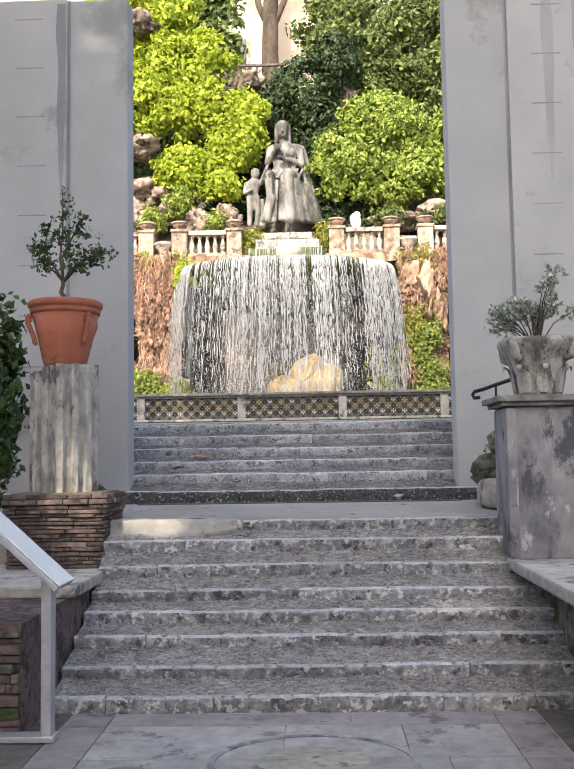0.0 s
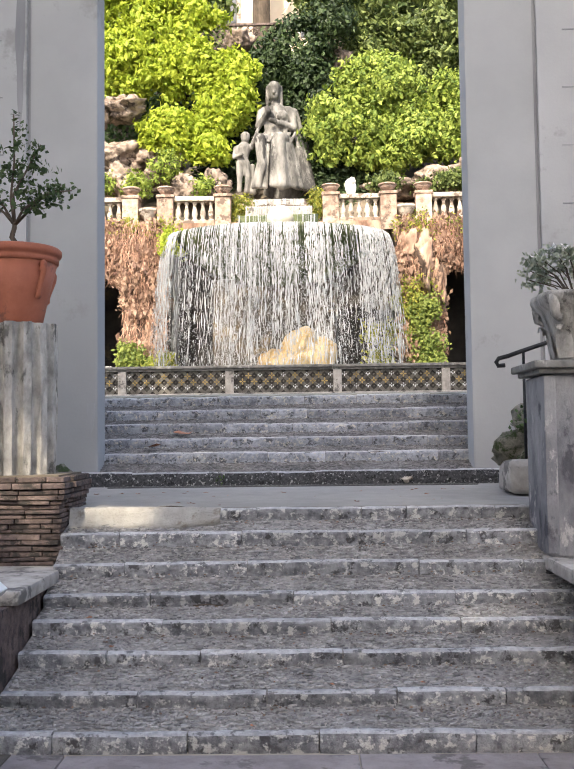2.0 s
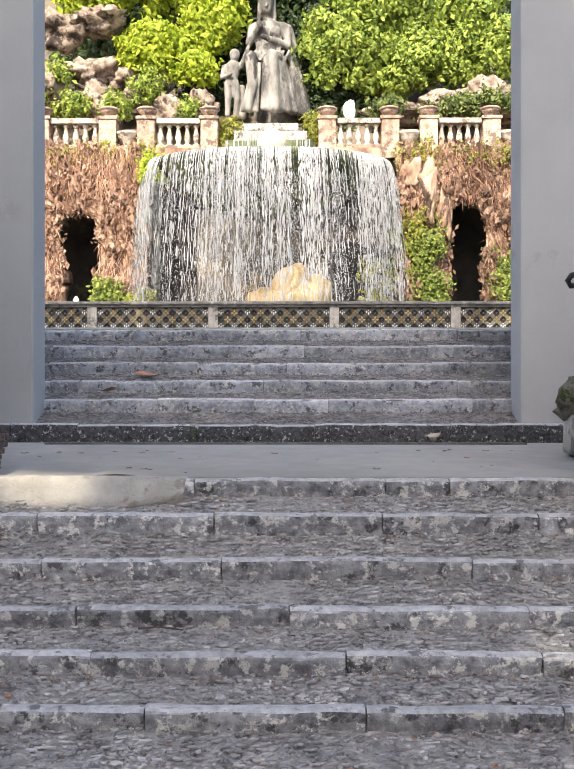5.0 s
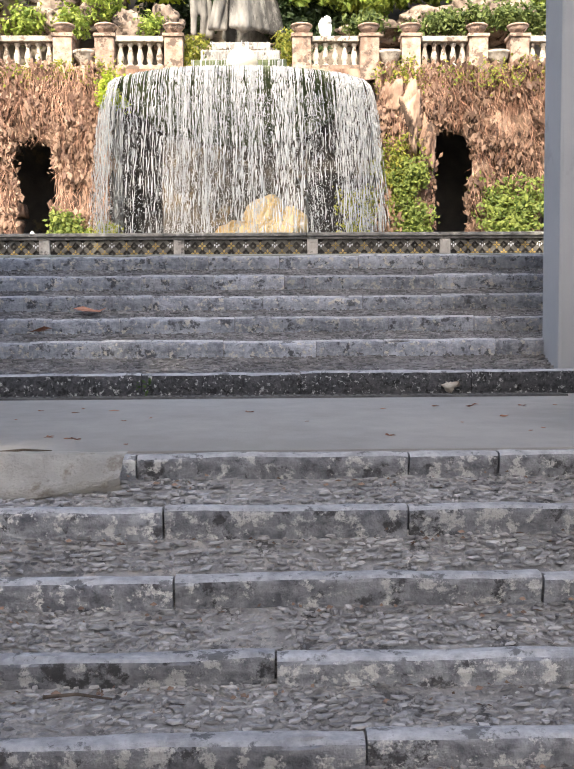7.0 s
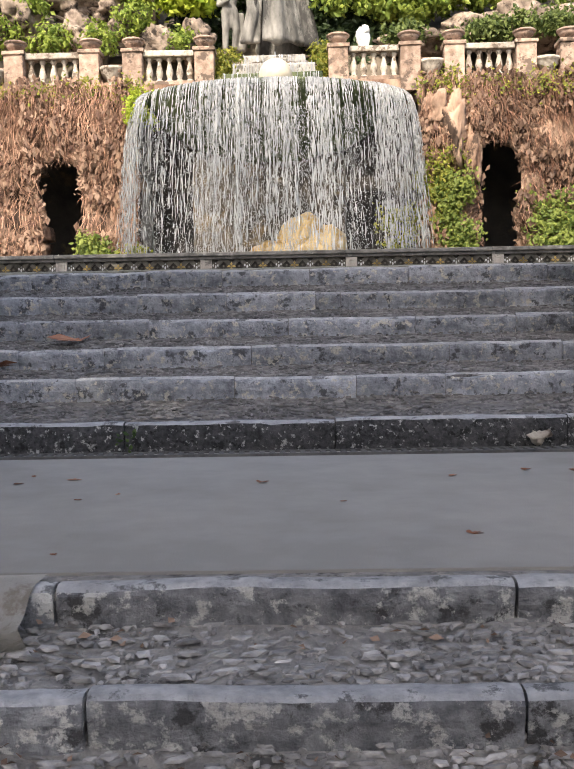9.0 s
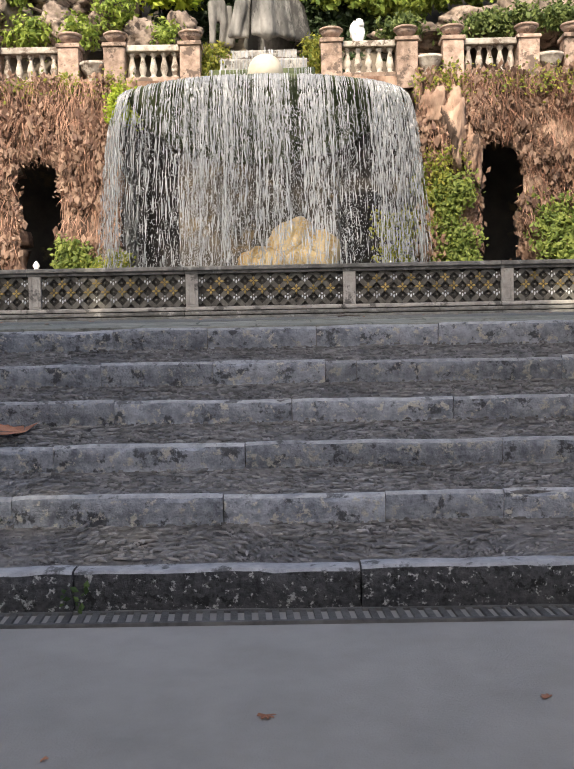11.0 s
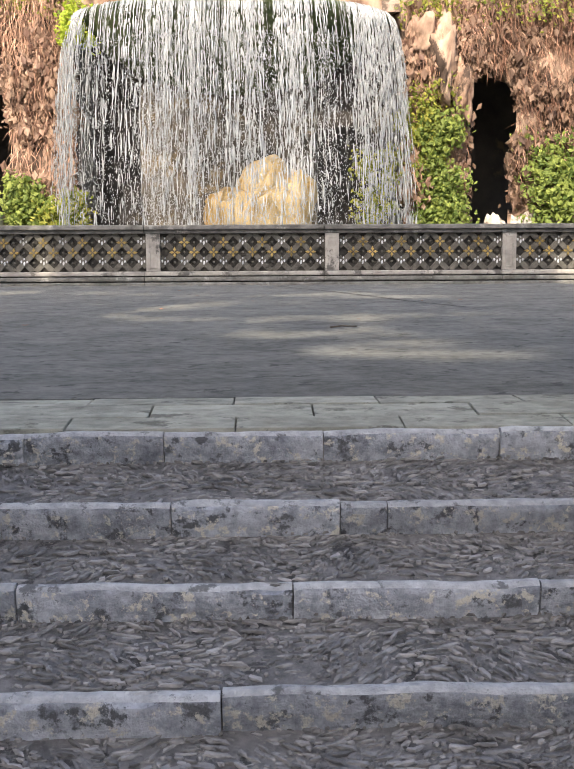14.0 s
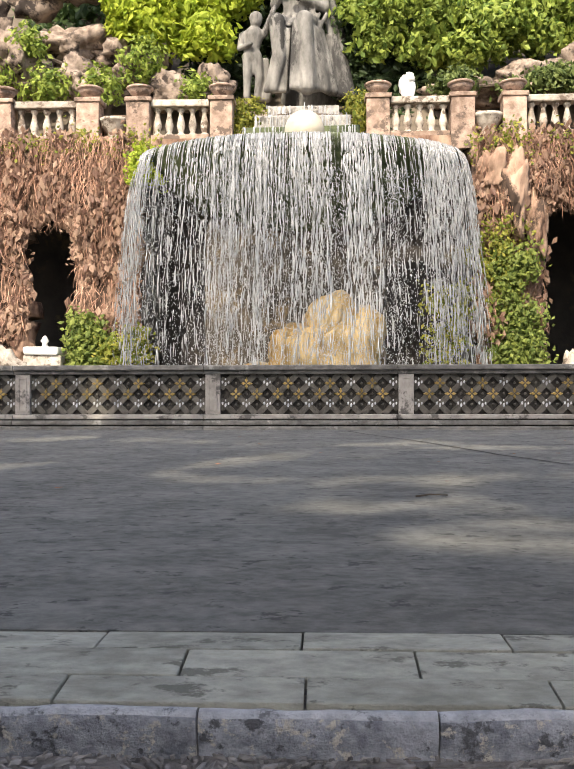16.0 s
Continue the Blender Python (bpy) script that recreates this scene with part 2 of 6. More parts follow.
L_fern = leaf_material("mid_green_fern", (0.08, 0.12, 0.025), (0.25, 0.29, 0.065), 0.35)
M_egg = material("cream_stone", (0.42, 0.37, 0.29), (0.56, 0.51, 0.42), 4, 0.6, 0.2)
L_bush = leaf_material("laurel_leaf", (0.085, 0.14, 0.022), (0.35, 0.42, 0.08), 0.32)
L_dry_shaded = leaf_material("dry_reddish_creeper", (0.08, 0.045, 0.032), (0.28, 0.18, 0.125), 0.3)
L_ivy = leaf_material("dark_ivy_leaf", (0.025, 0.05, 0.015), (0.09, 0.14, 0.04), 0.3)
L_moss = leaf_material("yellow_green_fern", (0.11, 0.15, 0.02), (0.34, 0.32, 0.06), 0.4)
L_pot = leaf_material("small_dark_leaf", (0.025, 0.045, 0.018), (0.075, 0.11, 0.04), 0.25)
L_pale = leaf_material("grey_green_leaf", (0.13, 0.16, 0.105), (0.34, 0.36, 0.28), 0.3)
L_petal = leaf_material("white_petal", (0.6, 0.58, 0.56), (0.75, 0.73, 0.72), 0.3)

# ---- building helpers ----


def smooth(me):
    me.polygons.foreach_set("use_smooth", [True] * len(me.polygons))


def mesh_object(name, bm, mat, parent=None, label="", soft=False):
    me = bpy.data.meshes.new(name)
    bm.to_mesh(me)
    bm.free()
    me.materials.append(mat)
    if soft:
        smooth(me)
    ob = new(name, me)
    if parent:
        ob.parent = parent
    if label:
        tagged(ob, label)
    return ob


def part(name, bm, mat, parent, label="", soft=False):
    return mesh_object(name, bm, mat, parent, label, soft)


def share(name, me, m, parent=None):
    ob = new(name, me)
    if parent:
        ob.parent = parent
    ob.matrix_basis = m
    return ob


def thing(name, label, category, at=(0, 0, 0), group="", kind=""):
    ob = new(name)
    ob.empty_display_size = 0.1
    ob.location = at
    return tagged(ob, label, category, group, kind)


def box(bm, x0, x1, y0, y1, z0, z1, bevel=0.0, rough=0.0, cuts=0):
    made = bmesh.ops.create_cube(bm, size=1)["verts"]
    bmesh.ops.transform(bm, matrix=Matrix.LocRotScale(((x0 + x1) / 2, (y0 + y1) / 2, (z0 + z1) / 2), None, (x1 - x0, y1 - y0, z1 - z0)), verts=made)
    edges = list({e for v in made for e in v.link_edges})
    if bevel:
        made = bmesh.ops.bevel(bm, geom=edges, offset=bevel, segments=2, profile=0.6, affect="EDGES")["verts"]
    if rough:
        for v in made:
            v.co += Vector(noise.noise_vector(v.co * 9)) * rough
    return made


def lathe(bm, outline, at=(0, 0, 0), steps=24, sx=1.0, sy=1.0):
    rings = []
    for r, z in outline:
        rings.append([bm.verts.new((at[0] + r * sx * math.cos(2 * math.pi * i / steps), at[1] + r * sy * math.sin(2 * math.pi * i / steps), at[2] + z)) for i in range(steps)])
    for a, b in zip(rings, rings[1:]):
        for i in range(steps):
            bm.faces.new((a[i], a[(i + 1) % steps], b[(i + 1) % steps], b[i]))
    bm.faces.new(rings[0][::-1])
    bm.faces.new(rings[-1])


def tube(bm, points, radius, sides=7, taper=1.0):
    rings = []
    n = len(points)
    for i, p in enumerate(points):
        p = Vector(p)
        d = (Vector(points[min(i + 1, n - 1)]) - Vector(points[max(i - 1, 0)])).normalized()
        a = d.orthogonal().normalized() if not rings else (rings[-1][1] - d * rings[-1][1].dot(d)).normalized()
        b = d.cross(a)
        r = radius * (1 + (taper - 1) * i / max(n - 1, 1))
        rings.append(([bm.verts.new(p + (a * math.cos(2 * math.pi * k / sides) + b * math.sin(2 * math.pi * k / sides)) * r) for k in range(sides)], a))
    for (a, _), (b, _) in zip(rings, rings[1:]):
        for k in range(sides):
            bm.faces.new((a[k], a[(k + 1) % sides], b[(k + 1) % sides], b[k]))
    bm.faces.new(rings[0][0][::-1])
    bm.faces.new(rings[-1][0])


def rock(bm, at, size, seed=0, level=3, strength=0.35):
    made = bmesh.ops.create_icosphere(bm, subdivisions=level, radius=1)["verts"]
    for v in made:
        d = v.co.copy()
        k = 1 + strength * noise.noise(d * 1.3 + Vector((seed * 7.1, 0, 0))) + strength * 0.5 * noise.noise(d * 3.7 + Vector((0, seed * 3.3, 0))) - strength * 0.7 * abs(noise.noise(d * 2.6 + Vector((0, 0, seed * 1.9)))) + strength * 0.28 * noise.noise(d * 8) + strength * 0.16 * noise.noise(d * 19)
        v.co = Vector((d.x * size[0], d.y * size[1], d.z * size[2])) * k + Vector(at)


def arrays_object(name, verts, faces, mat, parent=None, label="", soft=False):
    me = bpy.data.meshes.new(name)
    me.from_pydata(verts.tolist(), [], faces.tolist())
    me.materials.append(mat)
    if soft:
        smooth(me)
    ob = new(name, me)
    if parent:
        ob.parent = parent
    if label:
        tagged(ob, label)
    return ob


def leaves(name, centres, normals, size, mat, parent=None, label="", seed=1, per=10, spread=0.2, droop=0.2):
    """Small folded leaves in clumps round the centres, turned roughly outwards."""
    rng = np.random.default_rng(seed)
    n = len(centres) * per
    c = np.repeat(np.asarray(centres, float), per, 0) + rng.normal(0, spread, (n, 3))
    nor = np.repeat(np.asarray(normals, float), per, 0) + rng.normal(0, 0.55, (n, 3))
    nor /= np.linalg.norm(nor, axis=1, keepdims=True) + 1e-9
    u = np.cross(nor, rng.normal(0, 1, (n, 3)))
    u /= np.linalg.norm(u, axis=1, keepdims=True) + 1e-9
    u[:, 2] -= droop
    w = np.cross(nor, u)
    s = size * rng.uniform(0.6, 1.3, (n, 1))
    v = np.stack([c - u * s * 0.6, c + w * s * 0.36 - nor * s * 0.12 - u * s * 0.05, c + u * s * 0.6, c - w * s * 0.36 - nor * s * 0.12 - u * s * 0.05], 1).reshape(-1, 3)
    i = np.arange(n)[:, None] * 4
    f = np.concatenate([i + np.array([[0, 1, 2]]), i + np.array([[0, 2, 3]])], 0)
    return arrays_object(name, v, f, mat, parent, label)


def sub_lobes(b, rng, n):
    """Smaller lobes over the front of an ellipsoid, so that a crown breaks into clumps with dark gaps."""
    out = []
    for _ in range(n):
        d = rng.normal(0, 1, 3)
        d /= np.linalg.norm(d)
        d[1] = -abs(d[1]) * 0.8
        k = rng.uniform(0.3, 0.46)
        out.append((b[0] + d[0] * b[3] * 0.72, b[1] + d[1] * b[4] * 0.72, b[2] + d[2] * b[5] * 0.72, b[3] * k, b[4] * k, b[5] * k * 0.8))
    return out


def blob_points(blobs, count, seed, front_only=True, inner=0.75, lobes=0):
    """Points and normals over a set of ellipsoids, uneven, leaving gaps."""
    rng = np.random.default_rng(seed)
    blobs = [q for b in blobs for q in sub_lobes(b, rng, lobes)] if lobes else blobs
    pts, nrm = [], []
    area = np.array([b[3] * b[5] for b in blobs])
    for b, k in zip(blobs, np.round(count * area / area.sum()).astype(int)):
        d = rng.normal(0, 1, (k * 2, 3))
        d /= np.linalg.norm(d, axis=1, keepdims=True)
        if front_only:
            d[:, 1] = np.where(d[:, 1] > 0.35, -d[:, 1], d[:, 1])
        keep = [noise.noise(Vector(q * 2.2) + Vector((b[0], b[1], b[2]))) > -0.22 for q in d]
        d = d[np.array(keep)][:k]
        r = np.array([1 + 0.22 * noise.noise(Vector(q * 3.1) + Vector((b[2], b[0], 0))) for q in d])[:, None] * rng.uniform(inner, 1.03, (len(d), 1))
        pts.append(d * r * np.array(b[3:6]) + np.array(b[:3]))
        nrm.append(d)
    return np.concatenate(pts), np.concatenate(nrm)
# ---- large structure ----
BASE_Z, LAND_Z, PLAZA_Z = -2.115, -0.97, 0.0
LOWER = [(-13.62, -2.005), (-13.33, -1.876), (-13.0, -1.735), (-12.74, -1.61), (-12.485, -1.485), (-12.255, -1.32), (-12.07, -1.14), (-11.82, -0.997)]
UPPER = [(-9.805, -0.812), (-9.49, -0.633), (-9.16, -0.495), (-8.828, -0.346), (-8.56, -0.196), (-8.258, -0.038)]
# joints between the kerb stones, step by step
LOWER_JOINTS = [(-0.9, -0.2, 0.48, 1.28), (-0.51, 0.2, 0.91, 1.5), (-0.75, -0.2, 0.63, 1.37), (-0.46, 0.57, 1.36), (-0.58, 0.34, 1.37), (-0.79, 0.03, 1.17), (-0.86, -0.02, 0.78, 1.52), (-0.95, -0.14, 0.82, 1.14)]
UPPER_JOINTS = [(-1.2, -0.39, 0.51, 1.49), (-1.1, -0.67, 0.06, 0.62, 1.03), (-1.04, -0.61, 0.12, 1.1, 1.65), (-1.15, -0.44, 0.3, 0.97, 1.5), (-0.55, -0.05, 0.45, 0.59, 1.5), (-1.23, -0.55, -0.1, 0.42, 1.0, 1.81)]
STAIR_L, STAIR_R = -1.27, 2.24

# ground sheet, made pale so that it bounces light into the shade
bm = bmesh.new()
box(bm, -900, 900, -900, 900, BASE_Z - 0.5, BASE_Z)
tagged(mesh_object("ground", bm, M_bounce_ground), "pale gravel ground around the stairs", "ground", kind="structure")

# landing and plaza beds
bm = bmesh.new()
v = box(bm, -3.4, 4.2, -11.69, -9.75, BASE_Z, LAND_Z)
for q in v:
    if q.co.z > -1.5:
        q.co.z = -1.0 if q.co.y < -11 else -0.945
tagged(mesh_object("landing_floor", bm, M_concrete), "smooth grey concrete landing between two flights", "floor", kind="structure")
bm = bmesh.new()
v = box(bm, -16, 16, -7.73, 0.2, BASE_Z, PLAZA_Z)
for q in v:
    if q.co.z > -1.5 and q.co.y > -1:
        q.co.z = 0.24
tagged(mesh_object("road", bm, M_asphalt), "grey fine asphalt terrace dappled with sun", "road", kind="structure")
bm = bmesh.new()
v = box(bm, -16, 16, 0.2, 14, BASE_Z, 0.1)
tagged(mesh_object("basin_floor", bm, M_wet_shade), "dark wet stone floor of the fountain pool", "floor", kind="structure")
bm = bmesh.new()
v = box(bm, -15, 15, 0.75, 11.5, 0.45, 0.5)
tagged(mesh_object("water", bm, M_pool), "dark pool water in the fountain basin", "water", kind="structure")

# a crack across the terrace
crack = bmesh.new()
path = [Vector((0.42 + 0.19 * i + 0.08 * noise.noise(Vector((i * 0.9, 1, 0))), -0.2 - 0.42 * i - 0.25 * noise.noise(Vector((i * 0.7, 5, 0))), 0)) for i in range(9)]
rows = []
for q in path:
    z = 0.24 * (q.y + 7.76) / 7.96 + 0.003
    w = 0.012 + 0.006 * noise.noise(q * 5)
    rows.append([crack.verts.new((q.x - w, q.y - w, z)), crack.verts.new((q.x + w, q.y + w, z))])
for p, q in zip(rows, rows[1:]):
    crack.faces.new((p[0], p[1], q[1], q[0]))
part("crack", crack, M_backing, bpy.data.objects["road"])


def flight(name, label, steps, below, x0, x1, seed, first_dark=False, rise=0.076, joints=(), face=None, sliver=1.0, swirl=0.7, deep=0.075, gap=0.0035, bed_mat=None, stone_mat=None):
    """A flight of worn kerb stones with sloping beds of set pebbles; each kerb stone is a piece of its own."""
    rng = random.Random(seed)
    root = thing(name, label, "stairs", kind="structure")
    bed = bmesh.new()
    stones, treads, lo = [], [], below
    for k, (y, z) in enumerate(steps):
        last = k + 1 == len(steps)
        back = y + 0.3 if last else steps[k + 1][0] + 0.05
        z_back = z if last else steps[k + 1][1] - rise
        lead = 0.1 if first_dark and k == 0 else deep
        treads.append((y + lead - 0.03, back, z - 0.012, z_back - 0.004))
        v = box(bed, x0, x1, y + lead - 0.02, back, BASE_Z, z - 0.012)
        for q in v:
            if q.co.z > z - 0.1:
                q.co.z = z - 0.012 if q.co.y < back - 0.02 else z_back - 0.006
        cuts, x = list(joints[k]), joints[k][0]
        while x > x0 + 0.9:
            x -= rng.uniform(0.5, 0.85)
            cuts.append(x)
        x = joints[k][-1]
        while x < x1 - 0.9:
            x += rng.uniform(0.5, 0.85)
            cuts.append(x)
        cuts = sorted([x0, x1] + cuts)
        stones += [(k, a, b, y, lo, z) for a, b in zip(cuts, cuts[1:]) if b - a > 0.05]
        lo = z_back
    part("bed", bed, bed_mat or M_mortar, root)
    for k, a, b, y, z0, z1 in stones:
        s = bmesh.new()
        g, lead = gap, 0.1 if first_dark and k == 0 else deep
        dz, dy = rng.uniform(-0.006, 0.006), rng.uniform(-0.01, 0.01)
        n = max(3, int((b - a) / 0.045))
        h = z1 - z0
        prof = [(0.02, z0 - 0.04), (0.012, z0 + 0.01), (0.006, z0 + 0.35 * h), (0.003, z0 + 0.7 * h), (0.005, z1 - 0.012), (0.014, z1 - 0.003), (0.4 * lead, z1), (0.75 * lead, z1 - 0.001), (lead, z1 - 0.006), (lead + 0.03, z0 - 0.04)]
        rings = []
        chip = rng.uniform(0, 50)
        for i in range(n + 1):
            x = a + g + (b - a - 2 * g) * i / n
            end = gap * 1.7 if i in (0, n) else 0.0
            ring = []
            for py, pz in prof:
                q = Vector((x, y + py, pz))
                wob = noise.noise(q * 4.0 + Vector((chip, k * 3.1, 0))) * 0.009 + noise.noise(q * 13.0) * 0.0045 + noise.noise(q * 41.0) * 0.0018
                bite = max(0.0, noise.noise(Vector((x * 6.0, chip, k))) - 0.3) * 0.045 if 0.004 < py < 0.03 and pz > z1 - 0.03 else 0.0
                ring.append(s.verts.new((x, y + py + dy + (wob + end + bite if py < 0.1 else 0), pz + dz + (wob * 0.5 - end * 0.5 - bite * 0.6 if pz > z0 + 0.02 else 0))))
            rings.append(ring)
        m = len(prof)
        for r, q in zip(rings, rings[1:]):
            for i in range(m):
                s.faces.new((r[i], q[i], q[(i + 1) % m], r[(i + 1) % m]))
        s.faces.new(rings[0][::-1])
        s.faces.new(rings[-1])
        bmesh.ops.recalc_face_normals(s, faces=s.faces)
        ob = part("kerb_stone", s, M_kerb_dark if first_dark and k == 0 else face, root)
        # top faces painted paler, standing in for the light their edges catch
        ob.data.materials.append(M_kerb_top if first_dark and k == 0 else M_lit_nosing)
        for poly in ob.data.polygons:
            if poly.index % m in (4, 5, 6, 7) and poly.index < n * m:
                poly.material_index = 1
    # pebbles on edge
    prng = np.random.default_rng(seed)
    vs, fs, count = [], [], 0
    ico = np.array([(-1, 0, 0), (1, 0, 0), (0, -1, 0), (0, 1, 0), (-0.6, -0.7, 0.45), (0.6, -0.7, 0.5), (0.65, 0.7, 0.5), (-0.65, 0.7, 0.45), (0, 0, 0.55)])
    tri = np.array([(0, 4, 7), (4, 5, 8), (5, 6, 8), (6, 7, 8), (7, 4, 8), (1, 6, 5), (2, 5, 4), (3, 7, 6), (0, 2, 4), (2, 1, 5), (1, 3, 6), (3, 0, 7)])
    for ya, yb, za, zb in treads[:-1]:
        y_at = ya + 0.04
        while y_at < yb + 0.01:
            x = max(x0, -2.0) + 0.02
            while x < min(x1, 2.7) - 0.02:
                w, d = 0.012 + 0.05 * prng.random() ** 1.8 * (0.6 + 0.4 * sliver), prng.uniform(0.006, 0.015) / sliver
                z = za + (zb - za) * (y_at - ya) / (yb - ya)
                if noise.noise(Vector((x * 2.1, y_at * 3.0, seed))) > 0.28:
                    z -= 0.005
                c = np.array((x + w / 2, y_at + prng.normal(0, 0.005), z + prng.normal(-0.0045, 0.0045)))
                t = prng.normal(0, 0.3) + swirl * noise.noise(Vector((x * 3.4, y_at * 4.5, 3)))
                p = ico * np.array((w / 2, d, 0.016)) * prng.uniform(0.8, 1.2, (9, 1))
                p = np.stack([p[:, 0] * math.cos(t) - p[:, 1] * math.sin(t), p[:, 0] * math.sin(t) + p[:, 1] * math.cos(t), p[:, 2]], 1) + c
                vs.append(p)
                fs.append(tri + count)
                count += 9
                x += w * prng.uniform(0.85, 1.2)
            y_at += prng.uniform(0.014, 0.021) / (0.4 + 0.6 * sliver)
    tagged(arrays_object("pebbles", np.concatenate(vs), np.concatenate(fs), stone_mat or M_pebble, root), "grey pebbles set on edge in the treads", kind="stuff")
    return root


flight("stairs_lower", "worn grey stone stairs with pebbled treads", LOWER, BASE_Z, STAIR_L, STAIR_R, 3, joints=LOWER_JOINTS, face=M_kerb, sliver=1.25, swirl=1.0)
debris, drng = bmesh.new(), random.Random(58)
for k, (y, z) in enumerate(LOWER[:-1]):
    y_next, z_next = LOWER[k + 1]
    for i in range(90):
        x, f = drng.uniform(-1.2, 1.9), drng.random() ** 0.6
        yy, zz = y + 0.16 + (y_next - y - 0.17) * f, z + 0.002 + (z_next - 0.076 - z) * f
        r, turn = drng.uniform(0.005, 0.016), drng.uniform(0, 6.28)
        c, s = math.cos(turn) * r, math.sin(turn) * r
        v = [debris.verts.new(q) for q in ((x + c, yy + s, zz + 0.006), (x - 0.5 * s, yy + 0.5 * c, zz + 0.012), (x - c, yy - s, zz + 0.005), (x + 0.5 * s, yy - 0.5 * c, zz + 0.003))]
        debris.faces.new((v[0], v[1], v[2]))
        debris.faces.new((v[0], v[2], v[3]))
tagged(mesh_object("leaf_litter", debris, M_litter), "brown crumbs of dry leaves and soil on the steps", "litter", kind="stuff")
flight("stairs_upper", "worn grey stone stairs leading up to the fountain terrace", UPPER, -0.95, -3.2, 4.0, 11, True, 0.09, UPPER_JOINTS, M_kerb_blue, 1.7, 2.4, 0.05, 0.002, M_mortar_brown, M_pebble_brown)
# pale cement run over the worn end of the top kerb of the lower flight
bm = bmesh.new()
n, rows = 40, []
for i in range(n + 1):
    x = STAIR_L + 0.01 + 1.08 * i / n
    tip = 0.03 * noise.noise(Vector((x * 5, 2, 0))) + 0.02 * noise.noise(Vector((x * 17, 4, 0)))
    run = max(0.0, 1 - (i / n) ** 6)
    rows.append([bm.verts.new((x, y, z)) for y, z in ((-11.72, -0.995), (-11.77, -0.984 - 0.01 * (1 - run)), (-11.815 - 0.02 * run, -0.99 - 0.008 * (1 - run)), (-11.85 + tip * 0.3, -1.035 + 0.02 * (1 - run)),
                                                     (-11.88 + tip, -1.09 + 0.05 * (1 - run)), (-11.93 + tip, -1.135 + 0.08 * (1 - run)), (-11.8, -1.18))])
    for q in rows[-1]:
        q.co += Vector(noise.noise_vector(q.co * 7)) * 0.008
for p, q in zip(rows, rows[1:]):
    for k in range(6):
        bm.faces.new((p[k], q[k], q[k + 1], p[k + 1]))
bmesh.ops.recalc_face_normals(bm, faces=bm.faces)
part("cement_run", bm, M_cement, bpy.data.objects["stairs_lower"], "pale cement smeared over the top kerb", True)

# slabs along the top of the upper flight
slabs = thing("paving_strip", "pale grey stone slabs along the top of the stairs", "paving", kind="structure")
rng = random.Random(5)
for y0, y1, off, w0 in ((-7.895, -7.735, 0.117, 0.53), (-8.065, -7.895, -0.17, 0.57), (-8.21, -8.065, 0.132, 0.56)):
    x = off - 8 * w0
    while x < 4.6:
        w = w0
        s = bmesh.new()
        box(s, x + 0.003, x + w - 0.003, y0 + 0.002, y1 - 0.002, -0.3, 0.0 + rng.uniform(-0.003, 0.002), 0.004)
        for v in s.verts:
            if v.co.z > -0.1:
                v.co.z -= 0.03 * max(0.0, (-7.895 - v.co.y) / 0.315)
        part("slab", s, M_slab, slabs)
        x += w

# flagstones at the foot of the stairs, with an oval inlay
floor = thing("pavement", "worn stone flagstones with an oval inlay below the stairs", "pavement", kind="structure")
y = -19.5
row = 0
rng = random.Random(9)
PAVE_L, PAVE_R, RIM = -1.1, 1.86, 0.28
while y < -13.7:
    d = min(0.62, -13.64 - y)
    cuts = [PAVE_L, PAVE_L + RIM]
    x = PAVE_L + RIM + (row % 2) * 0.4
    while x < PAVE_R - RIM - 0.3:
        x += rng.choice([0.7, 0.9, 1.1])
        cuts.append(min(x, PAVE_R - RIM))
    cuts = [c for c in cuts if c <= PAVE_R - RIM - 0.2] + [PAVE_R - RIM, PAVE_R]
    for a, b in zip(cuts, cuts[1:]):
        s = bmesh.new()
        box(s, a + 0.003, b - 0.003, y + 0.003, y + d - 0.003, BASE_Z - 0.1, BASE_Z + 0.012 + rng.uniform(-0.003, 0.003), 0.005)
        part("flagstone", s, M_rim if a < PAVE_L + 0.1 or b > PAVE_R - 0.1 or y > -14.0 else M_flag, floor)
    y += d
    row += 1
for x0, x1 in ((-4.0, PAVE_L - 0.01), (PAVE_R + 0.01, 5.0)):
    bm = bmesh.new()
    box(bm, x0, x1, -19.5, -13.6, BASE_Z - 0.1, BASE_Z + 0.006)
    tagged(mesh_object("ground_verge", bm, M_verge), "dark trodden earth beside the stone paving", "ground", kind="structure")
for r0, r1, mat in ((0.0, 0.3, M_slab), (0.53, 0.57, M_pier)):
    s = bmesh.new()
    n = 48
    outer = [s.verts.new((0.45 + r1 * math.cos(2 * math.pi * i / n), -14.62 + r1 * 0.85 * math.sin(2 * math.pi * i / n), BASE_Z + 0.02)) for i in range(n)]
    if r0:
        inner = [s.verts.new((0.45 + r0 * math.cos(2 * math.pi * i / n), -14.62 + r0 * 0.85 * math.sin(2 * math.pi * i / n), BASE_Z + 0.02)) for i in range(n)]
        for i in range(n):
            s.faces.new((inner[i], outer[i], outer[(i + 1) % n], inner[(i + 1) % n]))
    else:
        s.faces.new(outer)
    ret = bmesh.ops.extrude_face_region(s, geom=list(s.faces))
    for q in ret["geom"]:
        if isinstance(q, bmesh.types.BMVert):
            q.co.z -= 0.03
    bmesh.ops.recalc_face_normals(s, faces=s.faces)
    part("oval_inlay", s, mat, floor)

# gate walls
GATE_Y, GATE_T, GATE_H = -9.75, 0.32, 4.7


